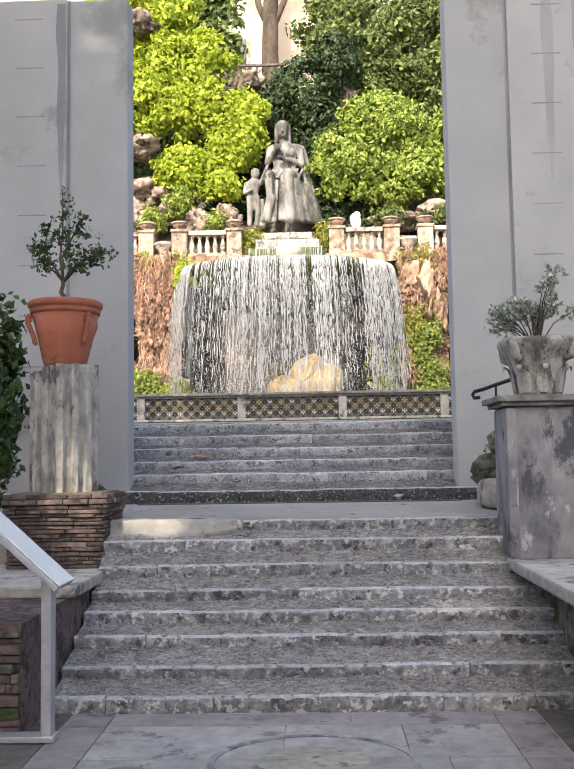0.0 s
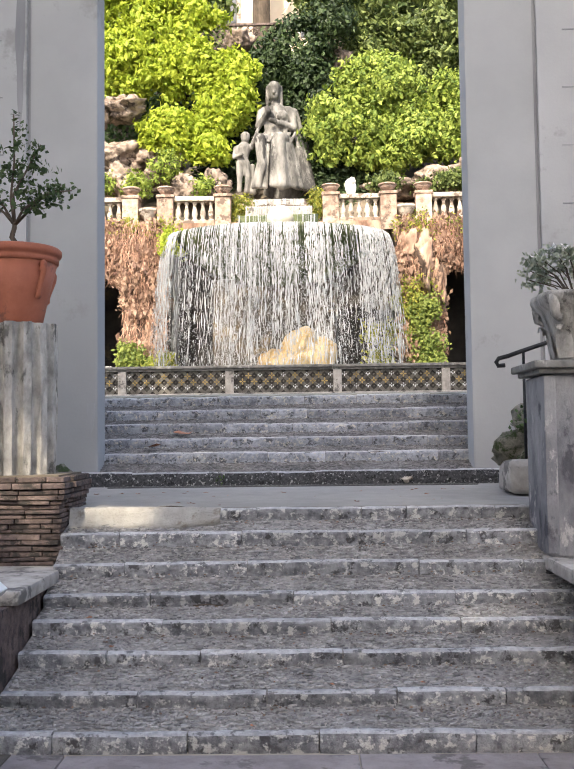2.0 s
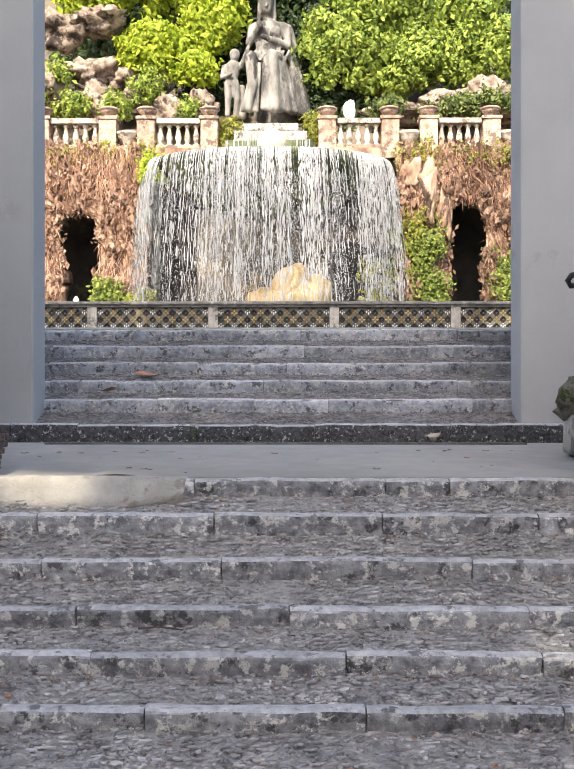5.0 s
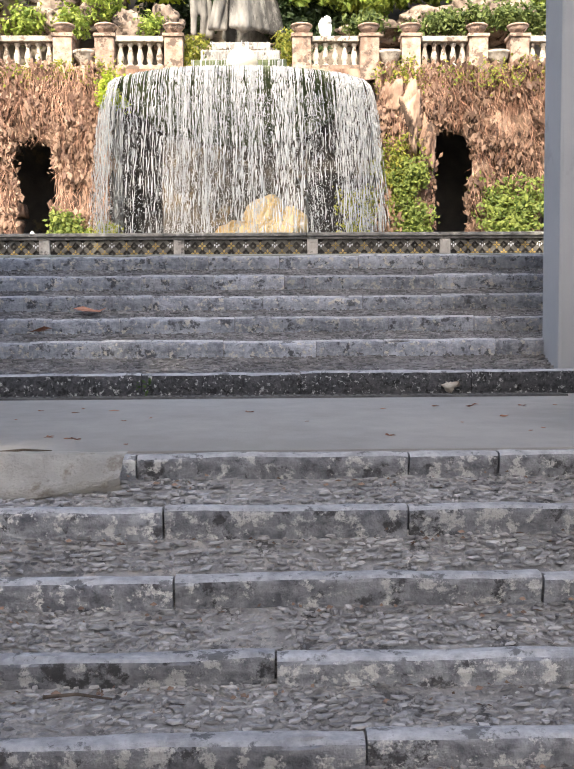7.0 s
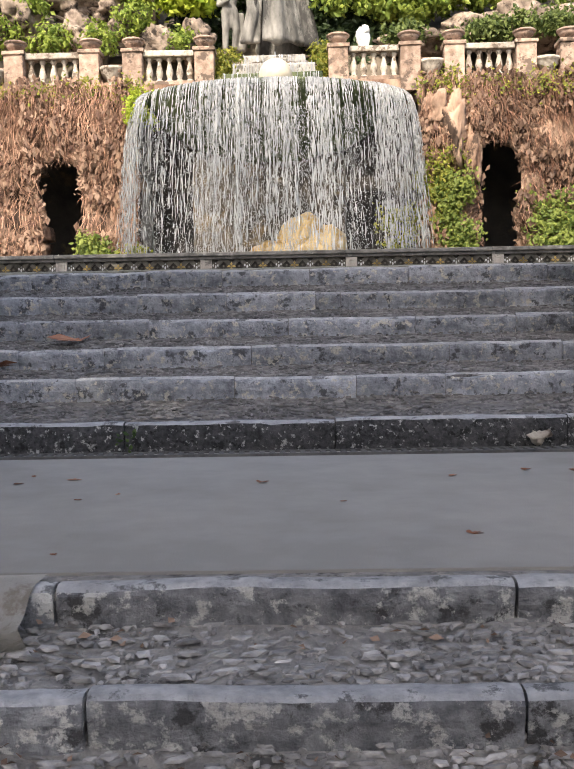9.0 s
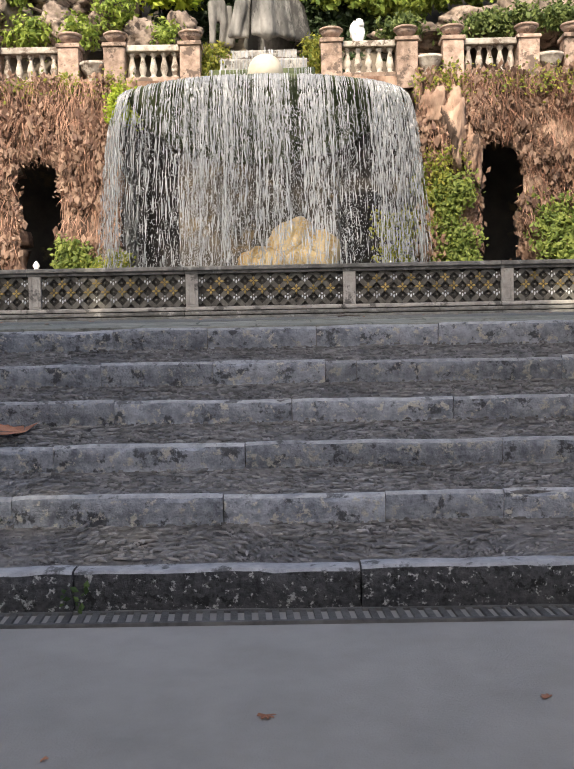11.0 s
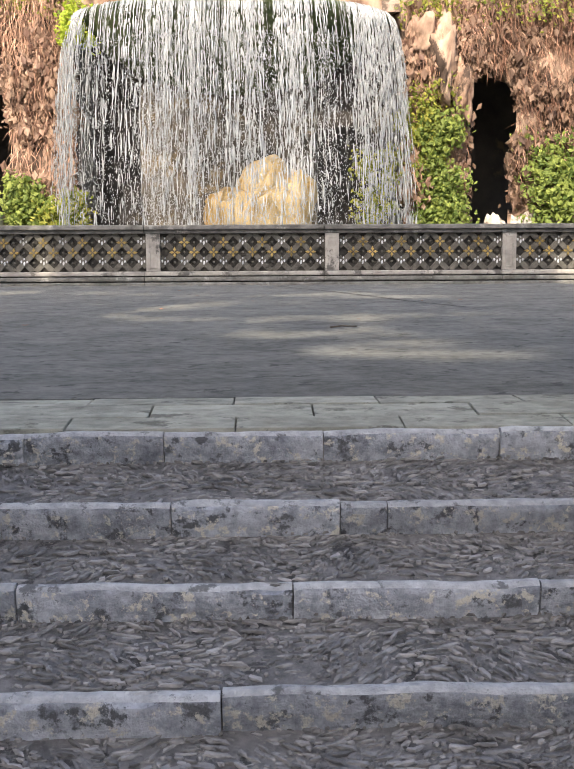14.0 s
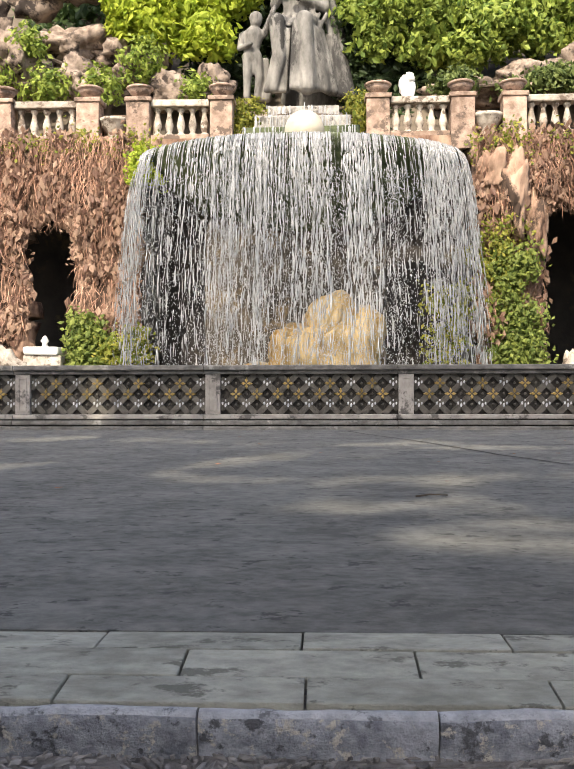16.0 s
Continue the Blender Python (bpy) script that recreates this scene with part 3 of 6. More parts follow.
def gate_wall(name, inner, outer, label):
    lo, hi = min(inner, outer), max(inner, outer)
    bm = bmesh.new()
    box(bm, lo, hi, GATE_Y, GATE_Y + GATE_T, BASE_Z, GATE_H, 0.02)
    ob = tagged(mesh_object(name, bm, M_plaster), label, "wall", kind="structure")
    side = 1 if outer > inner else -1
    # raised outer field with scored courses
    field = bmesh.new()
    a = inner + side * 0.66
    box(field, min(a + side * 0.02, outer), max(a + side * 0.02, outer), GATE_Y - 0.035, GATE_Y + 0.01, -0.9, GATE_H, 0.008)
    part("rusticated_field", field, M_plaster, ob)
    z = 0.55
    while z < 4.6:
        g = bmesh.new()
        b = a + side * (0.2 + 0.14 * ((z * 7.3) % 1))
        box(g, min(b, b + side * 0.32), max(b, b + side * 0.32), GATE_Y - 0.039, GATE_Y - 0.03, z, z + 0.012, 0.002)
        part("scored_joint", g, M_stain, ob)
        z += 0.56
    groove = bmesh.new()
    box(groove, a - 0.012, a + 0.012, GATE_Y - 0.004, GATE_Y + 0.02, -0.9, GATE_H)
    part("groove", groove, M_stain, ob)
    return ob


gate_wall("wall_gate_left", -1.53, -15, "tall pale grey plastered gate wall with a dark rain stain")
gate_wall("wall_gate_right", 2.0, 15, "tall pale grey plastered gate wall with scored courses")
# weathered stain down the left gate wall
for wall, x, width, top, length in (("wall_gate_left", -2.27, 0.05, 4.65, 2.4), ("wall_gate_right", 3.12, 0.06, 4.65, 2.2), ("wall_gate_right", 3.45, 0.05, 4.65, 1.6), ("wall_gate_left", -1.6, 0.035, -0.15, 0.3)):
    stain = bmesh.new()
    sides = []
    face = GATE_Y - (0.0375 if x < -2.2 or x > 2.67 else 0.0025)
    for i in range(40):
        z = top - i * length / 40
        w = width * (1 - (i / 40) ** 3) + width * 0.3 * noise.noise(Vector((0, 3 + x, z * 2.5)))
        c = x + 0.012 * noise.noise(Vector((5, x, z * 1.7)))
        sides.append([stain.verts.new((c + q * max(w, 0.004), face + d, z)) for q, d in ((-1, 0), (1, 0), (1, 0.006), (-1, 0.006))])
    for p, q in zip(sides, sides[1:]):
        for k in range(4):
            stain.faces.new((p[k], p[(k + 1) % 4], q[(k + 1) % 4], q[k]))
    bmesh.ops.recalc_face_normals(stain, faces=stain.faces)
    part("rain_stain", stain, M_stain if x < -2 else M_faint, bpy.data.objects[wall])

# low flanking walls beside the lower flight
for nm, x0, x1, y0, top, lab in (("wall_flank_left", -4.2, STAIR_L - 0.02, -14.1, -1.36, "thin-brick flank wall of the stairs with a stone cap"),
                                 ("wall_flank_right", 2.22, 5.0, -15.6, -1.3, "mossy dark stone flank wall beside the stairs")):
    bm = bmesh.new()
    box(bm, x0, x1, y0, -11.7 if "right" in nm else -11.0, BASE_Z, top - 0.09)
    w = tagged(mesh_object(nm, bm, M_moss if "right" in nm else M_brick), lab, "wall", kind="structure")
    c = bmesh.new()
    if "right" in nm:
        box(c, x0 - 0.22, x1, y0 - 0.03, -11.7, top - 0.09, top, 0.02, 0.006)
    else:
        box(c, x0, x1 + 0.06, -13.1, -11.3, top - 0.09, top, 0.02, 0.006)
    part("stone_cap", c, M_rail_stone, w, "grey stone cap slab")

# thin brick and stone facing of the left flank wall
rng = random.Random(33)
flank = bpy.data.objects["wall_flank_left"]
z = BASE_Z + 0.01
while z < -1.5:
    h = rng.uniform(0.035, 0.075)
    x = -2.6
    while x < STAIR_L - 0.03:
        w = rng.uniform(0.12, 0.34)
        s = bmesh.new()
        box(s, x + 0.004, min(x + w, STAIR_L - 0.02) - 0.004, -14.1 - rng.uniform(0.01, 0.05), -14.0, z + 0.004, z + h - 0.004, 0.008, 0.012)
        part("brick", s, rng.choice([M_brick, M_brick, M_brick, M_moss, M_moss]), flank)
        x += w
    z += h

# low walls added round the court, out of view behind the walker
bm = bmesh.new()
box(bm, -15, 15, -30.4, -30, BASE_Z, 3)
tagged(mesh_object("wall_back", bm, M_plaster), "plain grey plaster wall closing the court", "wall", kind="structure")
for nm, x0, x1 in (("wall_court_left", -9.4, -9.0), ("wall_court_right", 9.0, 9.4)):
    bm = bmesh.new()
    box(bm, x0, x1, -30, GATE_Y, BASE_Z, 3)
    tagged(mesh_object(nm, bm, M_plaster), "plain grey plaster wall closing the court", "wall", kind="structure")

# ---- lattice balustrade before the pool ----
RAIL_Y = 0.22
BAY = 2.19
PIL_X = [-1.1 + BAY * i for i in range(-3, 5)]
bal = thing("balustrade_wall", "low stone balustrade with glazed lattice panels", "balustrade", (0, RAIL_Y, 0.24), kind="structure")
bal.location = (0, 0, 0)
X0, X1 = PIL_X[0] - 0.1, PIL_X[-1] + 0.1
for z0, z1, d, mat, nm in ((0.2, 0.272, 0.15, M_coping, "plinth"), (0.284, 0.338, 0.11, M_coping, "plinth"), (0.35, 0.405, 0.07, M_rail_stone, "plinth"),
                           (0.86, 0.905, 0.03, M_coping, "coping"), (0.905, 0.965, 0.07, M_coping, "coping")):
    bm = bmesh.new()
    x = X0
    while x < X1 - 0.01:
        w = min(BAY, X1 - x)
        box(bm, x + 0.002, x + w - 0.002, RAIL_Y - d, RAIL_Y + 0.34, z0, z1 - 0.002, 0.012)
        x += w
    part(nm, bm, mat, bal)
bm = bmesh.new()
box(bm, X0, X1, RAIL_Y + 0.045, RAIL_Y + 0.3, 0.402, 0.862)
# dark box behind the plinth gaps paints the shadow lines between mouldings
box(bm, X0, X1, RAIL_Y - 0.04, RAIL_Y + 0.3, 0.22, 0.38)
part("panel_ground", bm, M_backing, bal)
for px in PIL_X:
    bm = bmesh.new()
    box(bm, px - 0.085, px + 0.085, RAIL_Y - 0.02, RAIL_Y + 0.1, 0.406, 0.858, 0.006)
    box(bm, px - 0.05, px - 0.035, RAIL_Y - 0.03, RAIL_Y, 0.44, 0.82, 0.003)
    box(bm, px + 0.035, px + 0.05, RAIL_Y - 0.03, RAIL_Y, 0.44, 0.82, 0.003)
    box(bm, px - 0.034, px + 0.034, RAIL_Y - 0.03, RAIL_Y, 0.805, 0.82, 0.003)
    box(bm, px - 0.034, px + 0.034, RAIL_Y - 0.03, RAIL_Y, 0.44, 0.455, 0.003)
    part("pilaster", bm, M_rail_stone, bal)


def lily_mesh():
    bm = bmesh.new()
    for i in range(4):
        a = i * math.pi / 2
        d, n = Vector((math.cos(a), 0, math.sin(a))), Vector((-math.sin(a), 0, math.cos(a)))
        pts = [d * 0.006, d * 0.03 + n * 0.015, d * 0.052, d * 0.03 - n * 0.015]
        f = [bm.verts.new(p + Vector((0, 0.0, 0))) for p in pts] + [bm.verts.new(p * 0.8 + Vector((0, -0.02, 0))) for p in pts]
        for q in ((4, 5, 6, 7), (0, 1, 5, 4), (1, 2, 6, 5), (2, 3, 7, 6), (3, 0, 4, 7)):
            bm.faces.new([f[k] for k in q])
    bmesh.ops.recalc_face_normals(bm, faces=bm.faces)
    me = bpy.data.meshes.new("lily")
    bm.to_mesh(me)
    bm.free()
    me.materials.append(M_lily)
    return me


def eagle_mesh():
    bm = bmesh.new()
    for cx, cz, sx, sz in ((0, -0.005, 0.017, 0.032), (-0.025, 0.01, 0.014, 0.022), (0.025, 0.01, 0.014, 0.022), (0, 0.034, 0.01, 0.012)):
        made = bmesh.ops.create_icosphere(bm, subdivisions=1, radius=1)["verts"]
        for v in made:
            v.co = Vector((v.co.x * sx + cx, v.co.y * 0.02, v.co.z * sz + cz))
    me = bpy.data.meshes.new("eagle")
    bm.to_mesh(me)
    bm.free()
    me.materials.append(M_eagle)
    return me


LILY, EAGLE = lily_mesh(), eagle_mesh()
bm = bmesh.new()
made = bmesh.ops.create_icosphere(bm, subdivisions=1, radius=0.017)["verts"]
BOSS = bpy.data.meshes.new("boss")
bm.to_mesh(BOSS)
bm.free()
BOSS.materials.append(M_strap)
for b in range(len(PIL_X) - 1):
    x0, x1 = PIL_X[b] + 0.088, PIL_X[b + 1] - 0.088
    xc, zc, sx, sz = (x0 + x1) / 2, 0.634, 0.119, 0.121
    # diagonal straps, clipped to the panel
    bm = bmesh.new()
    for s in (1, -1):
        for k in range(-14, 15):
            c = (k * 2 + 1) * sx
            pts = []
            for zz in (-0.226, 0.226):
                xx = c + s * zz * sx / sz
                pts.append((xx, zz))
            (xa, za), (xb, zb) = pts
            hw = (x1 - x0) / 2
            ta, tb = 0.0, 1.0
            dx = xb - xa
            for lim, sg in ((-hw, 1), (hw, -1)):
                va, vb = sg * (xa - lim), sg * (xb - lim)
                if va < 0 and vb < 0:
                    ta = 2
                elif va < 0:
                    ta = max(ta, va / (va - vb))
                elif vb < 0:
                    tb = min(tb, va / (va - vb))
            if ta >= tb:
                continue
            p, q = Vector((xa + dx * ta, 0, za + (zb - za) * ta)), Vector((xa + dx * tb, 0, za + (zb - za) * tb))
            d = (q - p).normalized()
            n = Vector((-d.z, 0, d.x)) * 0.033
            yo = 0.012 if s == 1 else 0.016
            o = Vector((xc, RAIL_Y + yo, zc))
            f = [bm.verts.new(o + w) for w in (p + n, q + n, q - n, p - n)] + [bm.verts.new(o + w + Vector((0, 0.04, 0))) for w in (p + n, q + n, q - n, p - n)]
            for qd in ((3, 2, 1, 0), (0, 1, 5, 4), (2, 3, 7, 6), (1, 2, 6, 5), (3, 0, 4, 7)):
                bm.faces.new([f[i] for i in qd])
    bmesh.ops.recalc_face_normals(bm, faces=bm.faces)
    part("lattice", bm, M_strap, bal)
    near = 1 <= b <= 5
    for r in (-1, 0, 1):
        for k in range(-4, 5):
            xx = xc + (2 * k * sx if r else (2 * k + 1) * sx)
            if xx > x1 - 0.04:
                continue
            lily = r == 0 or (r == 1 and k % 2)
            m = Matrix.Translation((xx, RAIL_Y + 0.032, zc + r * sz)) @ Matrix.Diagonal((1.35, 1.5, 1.35, 1))
            share("lily" if lily else "eagle", LILY if lily else EAGLE, m, bal)
            xb = xx + sx
            if xb < x1 - 0.02 and near:
                share("boss", BOSS, Matrix.Translation((xb, RAIL_Y + 0.012, zc + r * sz)), bal)
# ---- fountain wall ----
# the fountain and the hill are laid out a tenth too large and too far; SETTLE brings them to their true size and distance
SETTLE = Matrix.Translation((0.34, -14.0, -0.53)) @ Matrix.Scale(0.904, 4) @ Matrix.Translation((-0.34, 14.0, 0.53))
near_things = set(bpy.data.objects)
WALL_Y = 10.6
ARCHES = [(-5.98, 0.58, 4.6), (5.45, 0.55, 4.85), (8.6, 0.6, 4.4), (-10.2, 0.6, 4.2)]


def rock_wall(name, x0, x1, label):
    """A rough wall as a sheet of tufa with arched openings, thickened."""
    step = 0.09
    nx, nz = int((x1 - x0) / step), int(6.2 / step)
    verts, faces, index = [], [], {}
    for i in range(nx + 1):
        for j in range(nz + 1):
            x, z = x0 + (x1 - x0) * i / nx, 0.1 + 6.3 * j / nz
            p = Vector((x, 0, z))
            d = noise.noise(p * 0.7) * 0.28 + noise.noise(p * 2.1) * 0.14 + noise.noise(p * 6.0) * 0.06
            index[i, j] = len(verts)
            verts.append((x, WALL_Y + d, z))
    for i in range(nx):
        for j in range(nz):
            x, z = x0 + (x1 - x0) * (i + 0.5) / nx, 0.1 + 6.3 * (j + 0.5) / nz
            jag = 0.1 * noise.noise(Vector((x * 3, 7, z * 3)))
            if any(abs(x - cx) < hw + jag and z < top - 0.9 * ((x - cx) / hw) ** 2 * hw + jag for cx, hw, top in ARCHES):
                continue
            faces.append((index[i, j], index[i + 1, j], index[i + 1, j + 1], index[i, j + 1]))
    ob = arrays_object(name, np.array(verts), np.array(faces), M_tufa, soft=True)
    mod = ob.modifiers.new("thickness", "SOLIDIFY")
    mod.thickness, mod.offset = 0.5, -1
    return tagged(ob, label, "wall", kind="structure")


rock_wall("wall_fountain_left", -14, -4.0, "rough reddish tufa wall with a dark arched niche")
rock_wall("wall_fountain_right", 3.5, 14, "rough reddish tufa wall with dark arched niches")
# near-black walls put the shade of the niches into the stone colour
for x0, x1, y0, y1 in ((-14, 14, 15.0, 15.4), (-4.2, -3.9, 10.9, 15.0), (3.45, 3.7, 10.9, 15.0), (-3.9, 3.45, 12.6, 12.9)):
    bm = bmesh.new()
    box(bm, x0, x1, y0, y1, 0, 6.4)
    tagged(mesh_object("wall_nymphaeum", bm, M_wet_shade), "dark wet stone wall inside the fountain grotto", "wall", kind="structure")
bm = bmesh.new()
box(bm, -14, 14, 10.75, 15.4, 6.2, 6.5)
tagged(mesh_object("terrace_floor", bm, M_tufa), "rough stone terrace over the fountain niches", "floor", kind="structure")
# hillside rising behind the upper balustrade
nx, ny = 60, 26
verts = [(-16 + 32 * i / nx, 12.5 + 12 * j / ny, 6.4 + (0 if j == 0 else 1.0) * (10.4 * (j / ny) ** 0.75 + 0.6 * noise.noise(Vector((i * 0.25, j * 0.4, 0))))) for i in range(nx + 1) for j in range(ny + 1)]
faces = [(i * (ny + 1) + j, (i + 1) * (ny + 1) + j, (i + 1) * (ny + 1) + j + 1, i * (ny + 1) + j + 1) for i in range(nx) for j in range(ny)]
tagged(arrays_object("hillside_ground", np.array(verts), np.array(faces), M_earth, soft=True), "dark earthy hillside behind the fountain", "ground", kind="structure")

# ---- fountain bowl and fall ----
LIP_C, LIP_A, LIP_B, LIP_Z = (-0.38, 10.6), 3.5, 2.1, 6.0
fountain = thing("fountain_bowl", "wide mossy stone bowl spilling a curtain of water", "fountain", (-0.3, 10.4, 0.1))
fountain.location = (0, 0, 0)
bm = bmesh.new()
n = 64
prof = [(0.25, 4.3), (0.55, 4.7), (0.8, 5.2), (0.93, 5.6), (0.985, 5.86), (1.0, 5.94), (0.985, 5.985), (0.9, 5.99)]
rings = [[bm.verts.new((LIP_C[0] + LIP_A * r * math.cos(math.pi + math.pi * i / n), LIP_C[1] + LIP_B * r * math.sin(math.pi + math.pi * i / n), z)) for i in range(n + 1)] for r, z in prof]
for a, b in zip(rings, rings[1:]):
    for i in range(n):
        bm.faces.new((a[i], a[i + 1], b[i + 1], b[i]))
bm.faces.new(rings[-1])
bm.faces.new(rings[0][::-1])
bmesh.ops.recalc_face_normals(bm, faces=bm.faces)
part("bowl", bm, M_mossrim, fountain, "dark mossy stone bowl", True)
bm = bmesh.new()
box(bm, -2.5, 1.5, 10.2, 12.6, 0.1, 4.6, 0.3)
# brown in the core colour stands in for mist among the strands
part("core", bm, M_core, fountain, "dark wet stone core")
# ochre base
for i, (x0, x1, y0, top) in enumerate(((-2.1, 1.5, 9.35, 1.3), (-1.1, 1.45, 9.5, 2.35), (-0.45, 1.4, 9.7, 3.0))):
    bm = bmesh.new()
    made = bmesh.ops.create_cube(bm, size=2)["verts"]
    bmesh.ops.subdivide_edges(bm, edges=bm.edges[:], cuts=9, use_grid_fill=True)
    for v in bm.verts:
        k = (abs(v.co.x) ** 3 + abs(v.co.y) ** 3 + abs(v.co.z) ** 3) ** (-1 / 3)
        p = v.co * k
        p = Vector(((x0 + x1) / 2 + p.x * (x1 - x0) / 2, y0 + 0.8 + p.y * 0.8, 0.1 + (top - 0.1) * (p.z + 1) / 2))
        v.co = p + Vector(noise.noise_vector(p * 1.3)) * 0.3 + Vector(noise.noise_vector(p * 4.5)) * 0.14
    part("base_rock", bm, M_ochre, fountain, "sunlit ochre travertine crust", True)


def water_curtain():
    rng = np.random.default_rng(4)
    vs, fs, count = [], [], 0
    g = 9.81
    for s in range(2000):
        a = -math.acos(rng.uniform(-0.992, 0.992))
        side = math.cos(a)
        dens = 0.62 + 0.5 * noise.noise(Vector((side * 7.0, 0.3, 0))) + 0.75 * noise.noise(Vector((side * 24.0, 1.3, 0)))
        if -0.86 < side < -0.46:
            dens *= 0.4
        if 0.46 < side < 0.7:
            dens *= 0.4
        if -0.2 < side < 0.42:
            dens *= 0.8
        if rng.random() > dens * 1.25:
            continue
        out = Vector((math.cos(a) / LIP_A, math.sin(a) / LIP_B, 0)).normalized()
        x, y = LIP_C[0] + LIP_A * math.cos(a), LIP_C[1] + LIP_B * math.sin(a)
        vel = rng.uniform(0.42, 0.72)
        z0 = LIP_Z + rng.uniform(-0.02, 0.02)
        t, ph = -0.03, rng.uniform(0, 9)
        w0 = 0.003 + 0.013 * rng.random() ** 2.5
        full = (2 * (z0 - 0.5) / g) ** 0.5
        while t < full:
            fall = max(0, t) / full
            length = rng.uniform(0.01, 0.085) * (1.8 - 1.45 * fall) if fall > 0.15 else 0.1
            k = 4
            ring = []
            for i in range(k):
                tt = min(t + length * i / (k - 1), full)
                tp = max(0, tt)
                wob = 0.05 * fall * math.sin(ph + tt * 11) + 0.016 * fall * math.sin(ph * 3 + tt * 70)
                c = Vector((x, y, 0)) + out * (vel * tp + 0.04) + Vector((-out.y, out.x, 0)) * wob
                c.z = z0 - 0.04 - 0.5 * g * tp * tp
                w = w0 * (0.35 if i in (0, k - 1) and fall > 0.15 else 1.0) * rng.uniform(0.75, 1.3)
                ring.append([(c.x - w, c.y + w * 0.5, c.z), (c.x + w, c.y + w * 0.5, c.z), (c.x, c.y - w, c.z)])
            for r in ring:
                vs.extend(r)
            for i in range(k - 1):
                o = count + i * 3
                for q in range(3):
                    fs.append((o + q, o + (q + 1) % 3, o + 3 + (q + 1) % 3, o + 3 + q))
            count += 3 * k
            t += length + (rng.exponential(0.015 + 0.1 * fall) if fall > 0.1 else 0)
            if fall > 0.3 and rng.random() < 0.03:
                t += rng.uniform(0.02, 0.1)
    # loose drops
    for s in range(48000):
        a = -math.acos(rng.uniform(-0.995, 0.995))
        out = Vector((math.cos(a) / LIP_A, math.sin(a) / LIP_B, 0)).normalized()
        x, y = LIP_C[0] + LIP_A * math.cos(a), LIP_C[1] + LIP_B * math.sin(a)
        if rng.random() > 0.45 + 0.7 * noise.noise(Vector((math.cos(a) * 9.0, 2.3, 0))):
            continue
        vel = rng.normal(0.57, 0.09)
        full = (2 * (LIP_Z - 0.5) / g) ** 0.5
        t = full * rng.uniform(0.25, 1) ** 0.7
        c = Vector((x, y, LIP_Z - 0.5 * g * t * t)) + out * (vel * t + 0.04)
        w, h = rng.uniform(0.004, 0.011), rng.uniform(0.006, 0.026)
        c += Vector(rng.normal(0, 0.04, 3))
        vs.extend([(c.x - w, c.y, c.z), (c.x + w, c.y, c.z), (c.x, c.y - w, c.z), (c.x, c.y, c.z + h), (c.x, c.y, c.z - h)])
        o = count
        fs.extend([(o, o + 2, o + 3, o + 3), (o + 2, o + 1, o + 3, o + 3), (o, o + 4, o + 2, o + 2), (o + 2, o + 4, o + 1, o + 1), (o, o + 3, o + 1, o + 1), (o, o + 1, o + 4, o + 4)])
        count += 5
    me = bpy.data.meshes.new("waterfall")
    me.from_pydata(vs, [], [f if f[2] != f[3] else f[:3] for f in fs])
    me.materials.append(M_water)
    smooth(me)
    return tagged(new("waterfall", me), "white strands and drops of falling water", "waterfall", kind="stuff")


water_curtain()

# cascade above the bowl, with the white stone egg
cascade = thing("cascade_steps", "small stepped cascade with thin white water above the bowl", "cascade", (0, 0, 0))
for i, (w, y0, z0, z1) in enumerate(((1.3, 10.5, 5.9, 6.68), (1.1, 11.1, 6.6, 7.12), (0.85, 11.7, 7.0, 7.5))):
    bm = bmesh.new()
    box(bm, -0.35 - w, -0.35 + w, y0, 12.6, z0, z1, 0.05, 0.05)
    step = part("step", bm, M_mossrim if i == 0 else M_column, cascade)
    bm = bmesh.new()
    rng = random.Random(i)
    for k in range(40):
        x = -0.35 + rng.uniform(-w, w)
        z = z1 - rng.random() * 0.05
        tube(bm, [(x, y0 + 0.02, z + 0.02), (x, y0 - 0.05, z - 0.05), (x + rng.uniform(-0.02, 0.02), y0 - 0.08, z0 + rng.uniform(0, 0.15))], rng.uniform(0.005, 0.014), 4)
    tagged(part("water_film", bm, M_water, step), "thin white water", kind="stuff")
egg = thing("stone_egg", "smooth white stone egg with a thin jet", "fountain ornament", (-0.27, 9.75, 6.28))
bm = bmesh.new()
lathe(bm, [(0.3, -0.32), (0.4, -0.06), (0.43, 0.02), (0.42, 0.14), (0.37, 0.28), (0.28, 0.4), (0.16, 0.47), (0.04, 0.5)], steps=32)
part("egg", bm, M_egg, egg, soft=True)
bm = bmesh.new()
tube(bm, [(0, 0, 0.48), (0, 0, 0.68)], 0.012, 5)
part("jet", bm, M_water, egg, "thin water jet")

# ---- upper balustrade ----
UB_Y = 11.0
PED = [-8.35, -7.2, -5.2, -4.05, -2.17, 1.36, 3.23, 4.39, 6.25, 7.4]
upper = thing("upper_balustrade", "weathered warm stone balustrade above the fountain", "balustrade", kind="structure")


def turned(r, h):
    return [(r * 0.9, 0), (r * 0.9, 0.06 * h), (r * 0.55, 0.1 * h), (r * 0.75, 0.22 * h), (r, 0.36 * h), (r * 0.8, 0.52 * h), (r * 0.5, 0.75 * h), (r * 0.5, 0.85 * h), (r * 0.85, 0.92 * h), (r * 0.85, h)]


